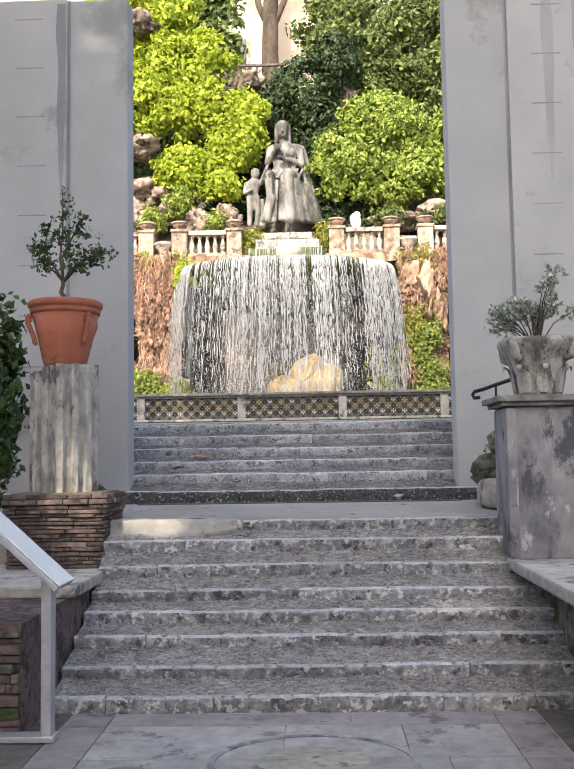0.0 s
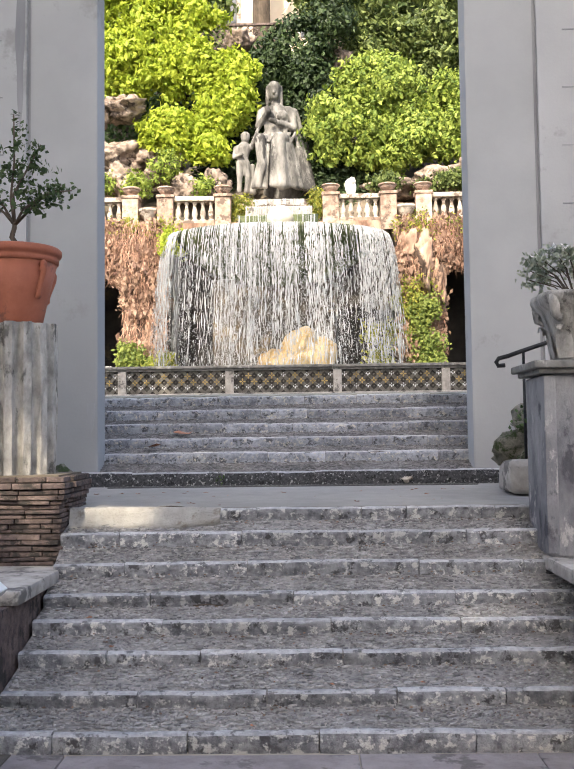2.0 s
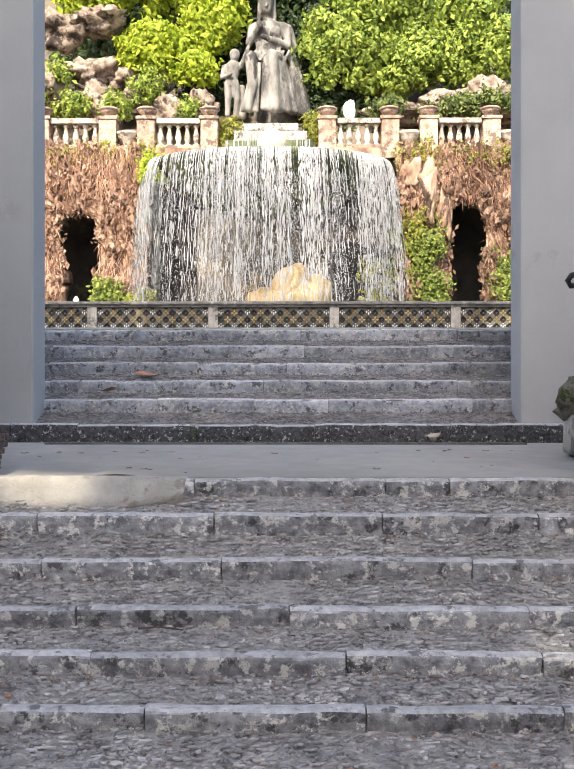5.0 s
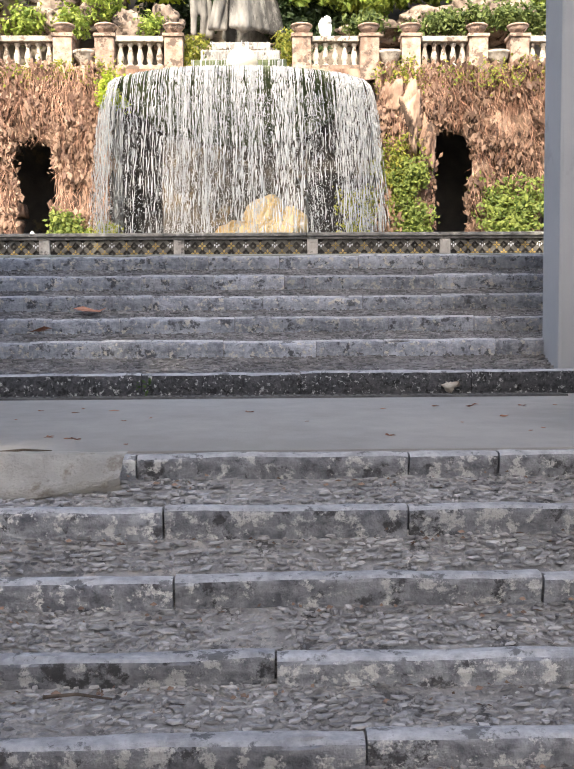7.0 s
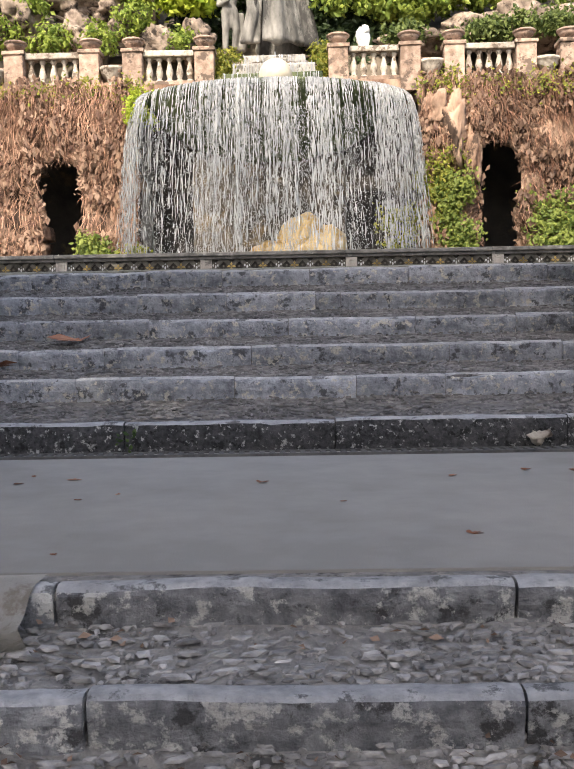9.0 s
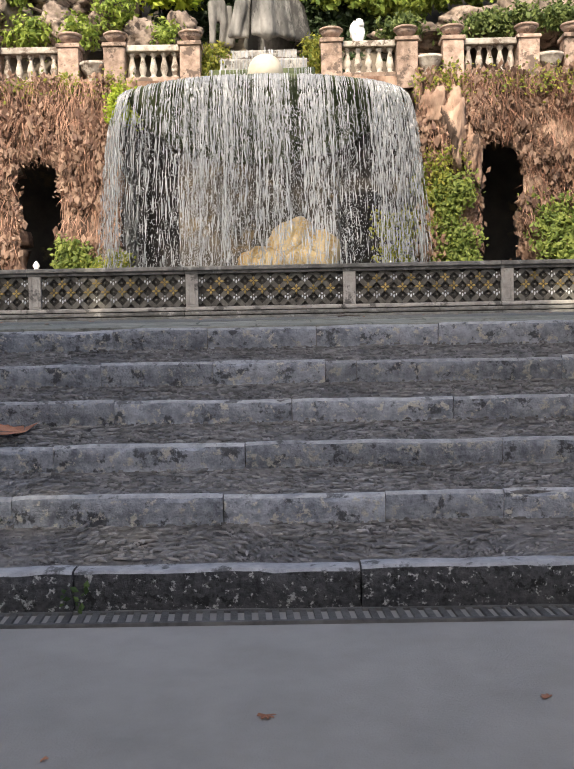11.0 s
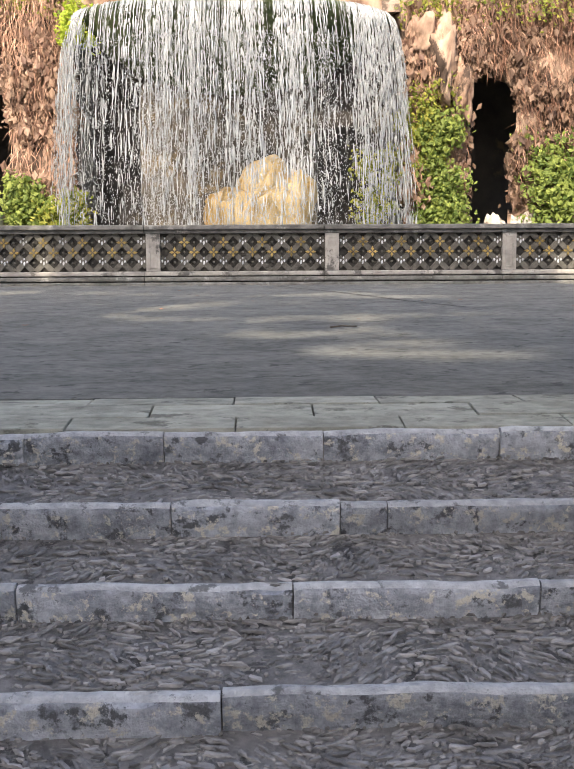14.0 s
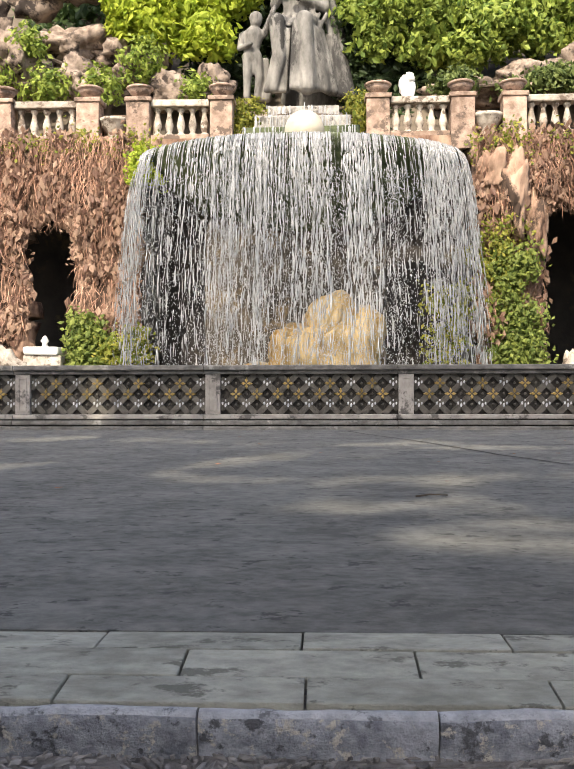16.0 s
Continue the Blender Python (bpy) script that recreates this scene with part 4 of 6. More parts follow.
bm = bmesh.new()
lathe(bm, turned(0.1, 0.62), steps=12)
BALUSTER = bpy.data.meshes.new("baluster")
bm.to_mesh(BALUSTER)
bm.free()
BALUSTER.materials.append(M_palestone)
smooth(BALUSTER)
for px in PED:
    bm = bmesh.new()
    box(bm, px - 0.26, px + 0.26, UB_Y - 0.26, UB_Y + 0.26, 6.2, 7.36, 0.03, 0.03)
    box(bm, px - 0.3, px + 0.3, UB_Y - 0.3, UB_Y + 0.3, 7.36, 7.46, 0.02, 0.015)
    part("pedestal", bm, M_warmstone, upper)
for a, b in ((-7.2, -5.2), (-4.05, -2.17), (1.36, 3.23), (4.39, 6.25), (7.4, 9.4), (-10.2, -8.35)):
    bm = bmesh.new()
    box(bm, a + 0.27, b - 0.27, UB_Y - 0.17, UB_Y + 0.17, 7.26, 7.42, 0.03, 0.012)
    part("rail", bm, M_palestone, upper)
    bm = bmesh.new()
    box(bm, a + 0.27, b - 0.27, UB_Y - 0.19, UB_Y + 0.19, 6.4, 6.62, 0.03, 0.03)
    part("base_course", bm, M_warmstone, upper)
    k = 5
    for i in range(k):
        share("baluster", BALUSTER, Matrix.Translation((a + 0.27 + (b - a - 0.54) * (i + 0.5) / k, UB_Y, 6.63)), upper)
for a, b in ((-5.2, -4.05), (3.23, 4.39), (-8.35, -7.2), (6.25, 7.4)):
    bm = bmesh.new()
    box(bm, a + 0.27, b - 0.27, UB_Y + 0.12, UB_Y + 0.3, 6.3, 7.15, 0.03, 0.05)
    part("niche_block", bm, M_warmstone, upper)

bm = bmesh.new()
vase = thing("urn", "shallow weathered stone urn on a pedestal", "urn", (PED[0], UB_Y, 7.46), "urns on the balustrade")
lathe(bm, [(0.13, 0.0), (0.11, 0.04), (0.14, 0.07), (0.23, 0.14), (0.27, 0.22)], steps=20)
part("foot_and_bowl", bm, M_warmstone, vase, soft=True)
bm = bmesh.new()
lathe(bm, [(0.27, 0.22), (0.305, 0.235), (0.31, 0.27), (0.28, 0.29), (0.2, 0.27)], steps=20)
part("rim", bm, M_warmstone, vase, soft=True)
for px in PED[1:]:
    copy_thing(vase, Matrix.Translation((px, UB_Y, 7.46)) @ pose(0, 0, 0, 0, 0, px * 50))
bowl = thing("stone_basin", "moss-stained stone basin spout in the balustrade", "basin", (-4.62, UB_Y - 0.02, 6.5), "basins in the balustrade")
bm = bmesh.new()
lathe(bm, [(0.16, 0), (0.13, 0.1), (0.2, 0.2), (0.3, 0.32), (0.33, 0.42), (0.36, 0.44), (0.36, 0.5), (0.3, 0.5)], steps=20)
part("body", bm, M_palestone, bowl, soft=True)
bm = bmesh.new()
lathe(bm, [(0.2, 0), (0.22, 0.12), (0.18, 0.18)], (0, 0, -0.14), steps=16)
part("foot", bm, M_warmstone, bowl, soft=True)
for px in (3.81, -7.78, 6.82):
    copy_thing(bowl, Matrix.Translation((px, UB_Y - 0.02, 6.5)))
frag = bmesh.new()
rock(frag, (0, 0, 0.24), (0.19, 0.17, 0.3), 3, 3, 0.3)
rock(frag, (0.05, -0.03, 0.46), (0.13, 0.13, 0.13), 8, 3, 0.3)
ob = mesh_object("marble_fragment", frag, M_white, soft=True)
ob.location = (2.02, UB_Y, 7.40)
tagged(ob, "small white marble statue fragment on the rail", "statue")

# ---- seated statue ----


def statue(name, limbs, mat, at, label):
    """One plain mesh: ellipsoids and tapered limbs melted together."""
    ball = bmesh.new()
    bmesh.ops.create_icosphere(ball, subdivisions=2, radius=1)
    bv = np.array([v.co[:] for v in ball.verts])
    bf = np.array([[v.index for v in f.verts] for f in ball.faces])
    ball.free()
    vs, fs = [], []
    for p, q, r0, r1, flat in limbs:
        p, q = Vector(p), Vector(q)
        n = max(2, int((q - p).length / (min(r0, r1) * 0.4)))
        for i in range(n + 1):
            f = i / n
            c = p.lerp(q, f)
            fs.append(bf + len(vs) * len(bv))
            vs.append(bv * (r0 + (r1 - r0) * f) * np.array((1, flat, 1)) + np.array(c[:]))
    ob = arrays_object(name, np.concatenate(vs), np.concatenate(fs), mat, soft=True)
    ob.location, ob.scale = at, (1.06, 1.06, 1.06)
    mod = ob.modifiers.new("melt", "REMESH")
    mod.mode, mod.voxel_size, mod.use_smooth_shade = "VOXEL", 0.028, True
    tex = ob.modifiers.new("soften", "SMOOTH")
    tex.factor, tex.iterations = 0.5, 2
    return tagged(ob, label, "statue")


robe = []
for i in range(15):
    f = i / 14
    x = -0.1 + 0.82 * f
    robe.append(((x * 0.75, -0.72 + 0.3 * f ** 2 + 0.05 * math.sin(i * 2.3), 1.5 - 0.1 * f), (x * 1.1 + 0.06 * math.sin(i * 1.9), -0.8 + 0.35 * f ** 2, 0.02), 0.05 + 0.02 * (i % 3), 0.085 + 0.025 * (i % 2), 1.0))
for i in range(7):
    robe.append(((-0.42 + 0.04 * i, -0.62 + 0.03 * (i % 2), 1.4), (-0.72 + 0.07 * i, -0.55, 0.02), 0.045, 0.07, 1.0))
for i in range(8):
    robe.append(((-0.35 + 0.11 * i, -0.08, 2.72 - 0.06 * abs(i - 3)), (-0.28 + 0.09 * i, -0.12, 1.85), 0.05, 0.055, 1.0))
for i in range(7):
    robe.append(((-0.5 + 0.16 * i, -0.55 + 0.02 * i, 1.62 - 0.04 * i), (-0.35 + 0.17 * i, -0.1, 1.95), 0.06, 0.05, 1.0))
for i in range(8):
    f = i / 7
    robe.append(((0.56 + 0.16 * f, 0.1 + 0.25 * f, 2.75 - 0.1 * f), (0.78 + 0.2 * f, 0.0 + 0.2 * f, 1.3), 0.055, 0.07, 1.0))
    robe.append(((0.72 + 0.18 * f, -0.1, 1.4 - 0.1 * (i % 2)), (0.75 + 0.5 * f, -0.25 + 0.2 * f, 0.05), 0.07, 0.09, 1.0))
statue("statue", robe + [
    ((0.25, 0.5, 0.1), (0.2, 0.45, 1.5), 0.72, 0.55, 0.7),
    ((-0.2, 0.2, 1.72), (-0.48, -0.6, 1.6), 0.27, 0.2, 0.9), ((0.34, 0.2, 1.72), (0.16, -0.7, 1.58), 0.29, 0.22, 0.9),
    ((-0.48, -0.62, 1.56), (-0.42, -0.66, 0.75), 0.19, 0.16, 1.0), ((-0.42, -0.66, 0.75), (-0.55, -0.6, 0.05), 0.16, 0.12, 1.0), ((0.16, -0.72, 1.5), (0.22, -0.75, 0.05), 0.2, 0.22, 1.0),
    ((0.08, 0.2, 1.7), (0.06, 0.18, 2.25), 0.36, 0.32, 0.8), ((0.06, 0.18, 2.25), (0.06, 0.16, 2.66), 0.33, 0.4, 0.75), ((-0.34, 0.18, 2.8), (0.46, 0.2, 2.78), 0.17, 0.19, 0.9),
    ((-0.18, -0.12, 2.55), (-0.16, -0.12, 2.5), 0.17, 0.17, 1.0), ((0.26, -0.12, 2.55), (0.24, -0.12, 2.5), 0.17, 0.17, 1.0),
    ((-0.46, 0.12, 2.74), (-0.55, -0.05, 2.22), 0.14, 0.12, 1.0), ((-0.55, -0.05, 2.22), (-0.2, -0.36, 2.62), 0.115, 0.085, 1.0), ((-0.2, -0.36, 2.62), (-0.24, -0.36, 2.72), 0.1, 0.09, 1.0),
    ((0.56, 0.18, 2.72), (0.62, 0.0, 2.14), 0.155, 0.14, 1.0), ((0.62, 0.0, 2.14), (-0.12, -0.4, 2.3), 0.13, 0.085, 1.0),
    ((0.0, 0.18, 2.85), (-0.02, 0.12, 3.2), 0.14, 0.115, 1.0), ((-0.02, 0.05, 3.28), (-0.02, 0.08, 3.56), 0.18, 0.235, 1.05), ((-0.02, -0.14, 3.36), (-0.02, -0.16, 3.32), 0.05, 0.05, 1.0),
    ((-0.2, 0.16, 3.58), (-0.26, 0.2, 3.06), 0.11, 0.07, 1.0), ((0.16, 0.16, 3.58), (0.22, 0.2, 3.06), 0.11, 0.07, 1.0), ((-0.02, 0.3, 3.55), (0.0, 0.32, 3.0), 0.2, 0.16, 1.0),
    ((0.6, 0.42, 2.8), (0.9, 0.36, 1.4), 0.2, 0.27, 0.8), ((0.88, 0.3, 1.5), (1.1, 0.2, 0.2), 0.2, 0.26, 0.8)], M_statue, (-0.5, 13.2, 8.15), "weathered grey marble statue of a seated draped figure")
statue("statue", [
    ((-0.14, 0, 0.05), (-0.12, -0.04, 0.5), 0.085, 0.1, 1.0), ((-0.12, -0.04, 0.5), (-0.1, 0, 0.98), 0.105, 0.15, 1.0), ((0.1, 0.05, 0.05), (0.16, -0.02, 0.5), 0.085, 0.1, 1.0), ((0.16, -0.02, 0.5), (0.08, 0, 0.98), 0.105, 0.15, 1.0),
    ((-0.01, 0, 0.98), (0.0, 0, 1.18), 0.2, 0.18, 0.8), ((0.0, 0, 1.18), (0.03, 0, 1.46), 0.18, 0.24, 0.75), ((-0.2, 0, 1.5), (0.26, 0, 1.52), 0.09, 0.1, 0.9),
    ((-0.24, 0, 1.48), (-0.3, -0.08, 1.15), 0.085, 0.07, 1.0), ((-0.3, -0.08, 1.15), (-0.02, -0.24, 1.2), 0.07, 0.055, 1.0), ((0.28, 0, 1.5), (0.42, -0.05, 1.85), 0.09, 0.075, 1.0), ((0.42, -0.05, 1.85), (0.52, 0.0, 2.15), 0.075, 0.06, 1.0),
    ((0.06, 0, 1.56), (0.08, -0.02, 1.68), 0.08, 0.08, 1.0), ((0.08, -0.02, 1.78), (0.08, 0, 1.88), 0.14, 0.165, 1.0),
    ((0.32, 0.12, 0.05), (0.3, 0.1, 0.9), 0.13, 0.09, 1.0), ((0.2, 0.14, 0.05), (0.24, 0.12, 0.8), 0.1, 0.07, 1.0)], M_statue, (-1.62, 12.85, 8.05), "weathered grey marble statue of a standing child")
bm = bmesh.new()
rock(bm, (-0.6, 13.3, 6.9), (2.2, 1.0, 1.05), 5, 4, 0.15)
ob = mesh_object("statue_rock", bm, M_greyrock, soft=True)
tagged(ob, "rough tufa rock under the statues", "rock")

# ---- vegetation and rocks behind the fountain ----


def crown_tree(name, label, blobs, count, size, mat, trunk, seed, per=10, spread=0.2, category="tree", front_only=True, lobes=0, gaps=()):
    ob = thing(name, label, category, trunk[0])
    ob.location = (0, 0, 0)
    bm = bmesh.new()
    tube(bm, trunk, trunk_radius(trunk), 8, 0.5)
    top = Vector(trunk[-1])
    for b in blobs[:6]:
        q = Vector(b[:3])
        tube(bm, [top, top.lerp(q, 0.5) + Vector((0, 0.1, 0.15)), q], 0.09, 6, 0.3)
    part("trunk", bm, M_bark, ob)
    p, n = blob_points(blobs, count, seed, front_only, lobes=lobes)
    # leaves are removed along sun rays so that flecks reach the ground
    if gaps:
        keep = np.ones(len(p), bool)
        for gx, gy, gz, rx, ry in gaps:
            t = (p[:, 2] - gz) / sun_dir.z
            dx, dy = p[:, 0] - t * sun_dir.x - gx, p[:, 1] - t * sun_dir.y - gy
            keep &= (dx / (rx + 0.92)) ** 2 + (dy / (ry + 0.9)) ** 2 > 1
        p, n = p[keep], n[keep]
    leaves("crown", p, n, size, mat, ob, seed=seed, per=per, spread=spread)
    return ob


def trunk_radius(points):
    return 0.05 * (Vector(points[-1]) - Vector(points[0])).length + 0.05


# dense leaf sheets; the dark hillside ivy stands in for shade inside the crowns
def ivy_sheet(name, label, x0, x1, z0, z1, y, depth, count, size, mat, seed, lean=0.6, per=12, spread=0.18):
    rng = np.random.default_rng(seed)
    pts, nrm = [], []
    while len(pts) < count:
        x, z = rng.uniform(x0, x1), rng.uniform(z0, z1)
        k = noise.noise(Vector((x * 0.8, seed, z * 0.8)))
        edge = min(x - x0, x1 - x, (z - z0) * 1.2, z1 - z) / 0.9
        if edge < 1 and rng.random() > edge + 0.5 * k:
            continue
        if noise.noise(Vector((x * 1.9, seed + 5, z * 1.9))) < -0.3:
            continue
        pts.append((x, y + depth * k + (z - z0) * lean * 0.2 + rng.normal(0, 0.08), z))
        nrm.append((rng.normal(0, 0.3), -1, 0.35 + rng.normal(0, 0.3)))
    return tagged(leaves(name, pts, nrm, size, mat, None, "", seed, per, spread), label, "ivy", kind="stuff")


# dark leaf colour fills in the shade between the crowns
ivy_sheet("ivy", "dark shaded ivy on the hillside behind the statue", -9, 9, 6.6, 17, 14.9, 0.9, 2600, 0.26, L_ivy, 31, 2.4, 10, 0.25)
crown_tree("tree", "broad sunlit yellow-green tree beside the seated statue",
           [(-3.3, 14.0, 13.1, 1.75, 1.2, 1.75), (-5.5, 14.0, 13.3, 1.5, 1.2, 1.6), (-2.35, 13.7, 11.6, 1.25, 1.0, 1.35), (-3.8, 13.5, 10.3, 1.5, 1.0, 0.95),
            (-5.1, 14.3, 15.2, 1.4, 1.1, 1.0), (-3.3, 14.4, 15.2, 1.2, 1.0, 0.9), (-2.7, 13.2, 9.6, 0.85, 0.7, 0.6), (-7.4, 14.2, 13.2, 1.6, 1.2, 2.0), (-1.7, 13.8, 12.3, 0.7, 0.8, 0.9), (-5.6, 14.6, 17.0, 1.7, 1.1, 1.3), (-7.4, 14.4, 16.2, 1.6, 1.1, 1.6)],
           2500, 0.19, L_tree, [(-4.4, 15.2, 7.2), (-4.2, 15.0, 9.5), (-4.0, 14.6, 11.5)], 41, 18, 0.12, lobes=12)
crown_tree("bush", "large rounded laurel bush in full sun",
           [(3.1, 13.6, 11.0, 2.3, 1.4, 2.0), (4.9, 13.8, 10.9, 1.7, 1.3, 1.8), (2.3, 13.3, 10.2, 1.6, 1.1, 1.3), (4.0, 13.4, 9.7, 2.0, 1.1, 1.1), (6.7, 14.0, 10.8, 1.6, 1.3, 1.9), (8.6, 14.1, 10.6, 1.5, 1.3, 1.8)],
           2500, 0.16, L_bush, [(3.4, 15.0, 7.4), (3.4, 14.8, 9.0), (3.4, 14.4, 10.5)], 42, 18, 0.11, "bush", lobes=13)
crown_tree("tree", "dark evergreen tree hanging over the rock",
           [(3.9, 16.0, 15.4, 1.7, 1.2, 1.6), (2.0, 16.2, 16.2, 1.5, 1.2, 1.2), (5.4, 16.0, 14.6, 1.4, 1.2, 1.9), (3.0, 15.6, 14.0, 0.9, 0.8, 0.9), (1.1, 16.4, 17.0, 1.2, 1.0, 1.2), (4.6, 16.2, 17.8, 2.0, 1.2, 1.6), (6.6, 16.0, 16.6, 1.5, 1.2, 2.0), (2.3, 16.5, 18.4, 1.5, 1.1, 1.2)],
           1300, 0.19, L_dark, [(3.6, 17.5, 10.5), (3.4, 17.2, 13), (3.2, 16.6, 15)], 43, 16, 0.15, lobes=7)
# leaf colour is near black in place of the shade behind the statue
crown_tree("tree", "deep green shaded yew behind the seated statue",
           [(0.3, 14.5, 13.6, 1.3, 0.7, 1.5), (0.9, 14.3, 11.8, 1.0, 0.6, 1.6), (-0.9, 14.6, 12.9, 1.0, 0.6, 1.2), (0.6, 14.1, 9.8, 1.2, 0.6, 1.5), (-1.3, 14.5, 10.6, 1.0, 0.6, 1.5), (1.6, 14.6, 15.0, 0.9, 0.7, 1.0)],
           900, 0.17, L_shade_leaf, [(0.2, 15.6, 7.4), (0.2, 15.4, 10.0), (0.2, 15.0, 12.0)], 48, 14, 0.14)
crown_tree("shrub", "low sprawling sunlit shrub over the balustrade",
           [(-5.15, 12.2, 8.15, 0.5, 0.4, 0.45), (-6.6, 12.3, 8.2, 0.6, 0.4, 0.4), (-3.0, 12.3, 8.0, 0.45, 0.4, 0.3), (-8.3, 12.4, 8.4, 0.8, 0.5, 0.6), (-4.3, 12.5, 8.9, 0.5, 0.4, 0.5), (-7.2, 12.6, 9.3, 0.5, 0.4, 0.4)],
           300, 0.12, L_bush, [(-5.2, 12.6, 6.5), (-5.2, 12.5, 7.4), (-5.0, 12.3, 8.0)], 44, 14, 0.12, "shrub")
# near-black leaf sheets painted for the shade of the hollows
ivy_sheet("ivy", "deep green ivy in the dark hollow beside the statue", 0.3, 3.2, 6.9, 10.2, 13.5, 0.3, 420, 0.17, L_shade_leaf, 36, 0.5, 12, 0.16)
ivy_sheet("ivy", "deep green ivy in the dark hollow beside the statue", -3.4, -1.4, 6.9, 10.6, 13.9, 0.3, 300, 0.17, L_shade_leaf, 37, 0.5, 12, 0.16)
crown_tree("shrub", "dark green shrub beside the egg cascade",
           [(-1.55, 11.35, 7.15, 0.35, 0.25, 0.4), (-1.75, 11.2, 6.75, 0.3, 0.2, 0.35), (1.0, 11.3, 7.1, 0.22, 0.2, 0.45), (0.95, 12.2, 7.6, 0.3, 0.3, 0.4)],
           170, 0.09, L_moss, [(-1.5, 11.8, 6.4), (-1.5, 11.6, 6.8), (-1.5, 11.4, 7.0)], 45, 12, 0.07, "shrub")


def boulder(at, size, seed, label, mat=None):
    bm = bmesh.new()
    rock(bm, (0, 0, 0), size, seed, 4, 0.5)
    ob = mesh_object("boulder", bm, mat or M_greyrock, soft=True)
    ob.location = at
    return tagged(ob, label, "rock", "tufa rocks of the hillside")


for i, (at, size) in enumerate((((-6.0, 13.2, 11.2), (1.0, 0.8, 0.45)), ((-7.2, 13.4, 11.0), (0.9, 0.8, 0.6)), ((-6.3, 13.4, 9.6), (0.9, 0.7, 0.5)), ((-5.1, 13.5, 9.4), (0.7, 0.6, 0.5)),
                                ((-4.6, 13.0, 8.6), (0.9, 0.6, 0.45)), ((-7.4, 13.2, 8.7), (1.0, 0.6, 0.5)), ((-2.6, 12.6, 8.2), (0.55, 0.5, 0.6)), ((1.9, 15.3, 13.6), (0.6, 0.6, 0.9)),
                                ((2.5, 15.4, 12.9), (0.7, 0.6, 0.6)), ((5.2, 13.0, 8.4), (0.9, 0.6, 0.5)), ((6.6, 13.0, 8.6), (0.9, 0.6, 0.7)), ((3.6, 13.1, 8.1), (0.9, 0.6, 0.4)), ((7.9, 13.0, 8.5), (0.9, 0.6, 0.6)),
                                ((-3.6, 12.5, 8.1), (0.5, 0.4, 0.5)), ((-5.9, 12.5, 8.4), (0.6, 0.4, 0.6)), ((-7.6, 12.6, 9.1), (0.6, 0.5, 0.7)), ((-1.9, 15.5, 14.6), (0.6, 0.5, 0.5)), ((-8.8, 13.2, 9.8), (1.0, 0.8, 1.2)), ((-6.2, 13.6, 16.2), (0.9, 0.7, 0.5)))):
    boulder(at, size, i + 2, "rough pinkish grey tufa boulder among the plants")

crown_tree("shrub", "dark green shrubs spilling between the rocks", [(3.4, 12.3, 8.05, 0.9, 0.45, 0.4), (5.3, 12.4, 8.2, 1.0, 0.5, 0.5), (7.0, 12.4, 8.3, 1.0, 0.5, 0.55), (8.4, 12.4, 8.4, 0.9, 0.5, 0.6)],
           420, 0.12, L_dark, [(5.4, 12.8, 6.5), (5.4, 12.6, 7.5), (5.3, 12.4, 8.0)], 46, 14, 0.12, "shrub", lobes=5)
ivy_sheet("ivy", "dark evergreen wood on the hill below the villa", -9, -2.4, 14.5, 21.5, 18.5, 0.8, 1000, 0.3, L_dark, 33, 0.4, 10, 0.25)
ivy_sheet("ivy", "dark evergreen wood on the hill below the villa", 0.6, 9, 14.5, 22, 18.5, 0.8, 1100, 0.3, L_dark, 34, 0.4, 10, 0.25)

# hanging roots over the wall


def hanging_roots(name, label, x0, x1, count, seed, lo, hi, keep=None):
    rng = np.random.default_rng(seed)
    vs, fs, c = [], [], 0
    made = 0
    while made < count:
        x = rng.uniform(x0, x1)
        top = rng.uniform(lo, 6.45) if rng.random() < 0.6 else rng.uniform(5.4, 6.5)
        length = rng.uniform(0.12, 0.65)
        if keep and not keep(x, top - length):
            continue
        if any(abs(x - cx) < hw and top - length < t - 0.35 for cx, hw, t in ARCHES):
            continue
        d = noise.noise(Vector((x, 0, top)) * 0.7) * 0.28 + noise.noise(Vector((x, 0, top)) * 2.1) * 0.14
        y = WALL_Y + d - 0.1 - rng.uniform(0, 0.22)
        w = rng.uniform(0.003, 0.009)
        sway = rng.normal(0, 0.14)
        p = [(x - w, y + 0.1, top), (x + w, y + 0.1, top), (x + sway * 0.5 + w, y - 0.06, top - length * 0.5), (x + sway * 0.5 - w, y - 0.06, top - length * 0.5), (x + sway, y, top - length)]
        vs += p
        fs += [(c, c + 1, c + 2, c + 3), (c + 3, c + 2, c + 4)]
        c += 5
        made += 1
    me = bpy.data.meshes.new(name)
    me.from_pydata(vs, [], fs)
    me.materials.append(M_root)
    return tagged(new(name, me), label, "roots", kind="stuff")


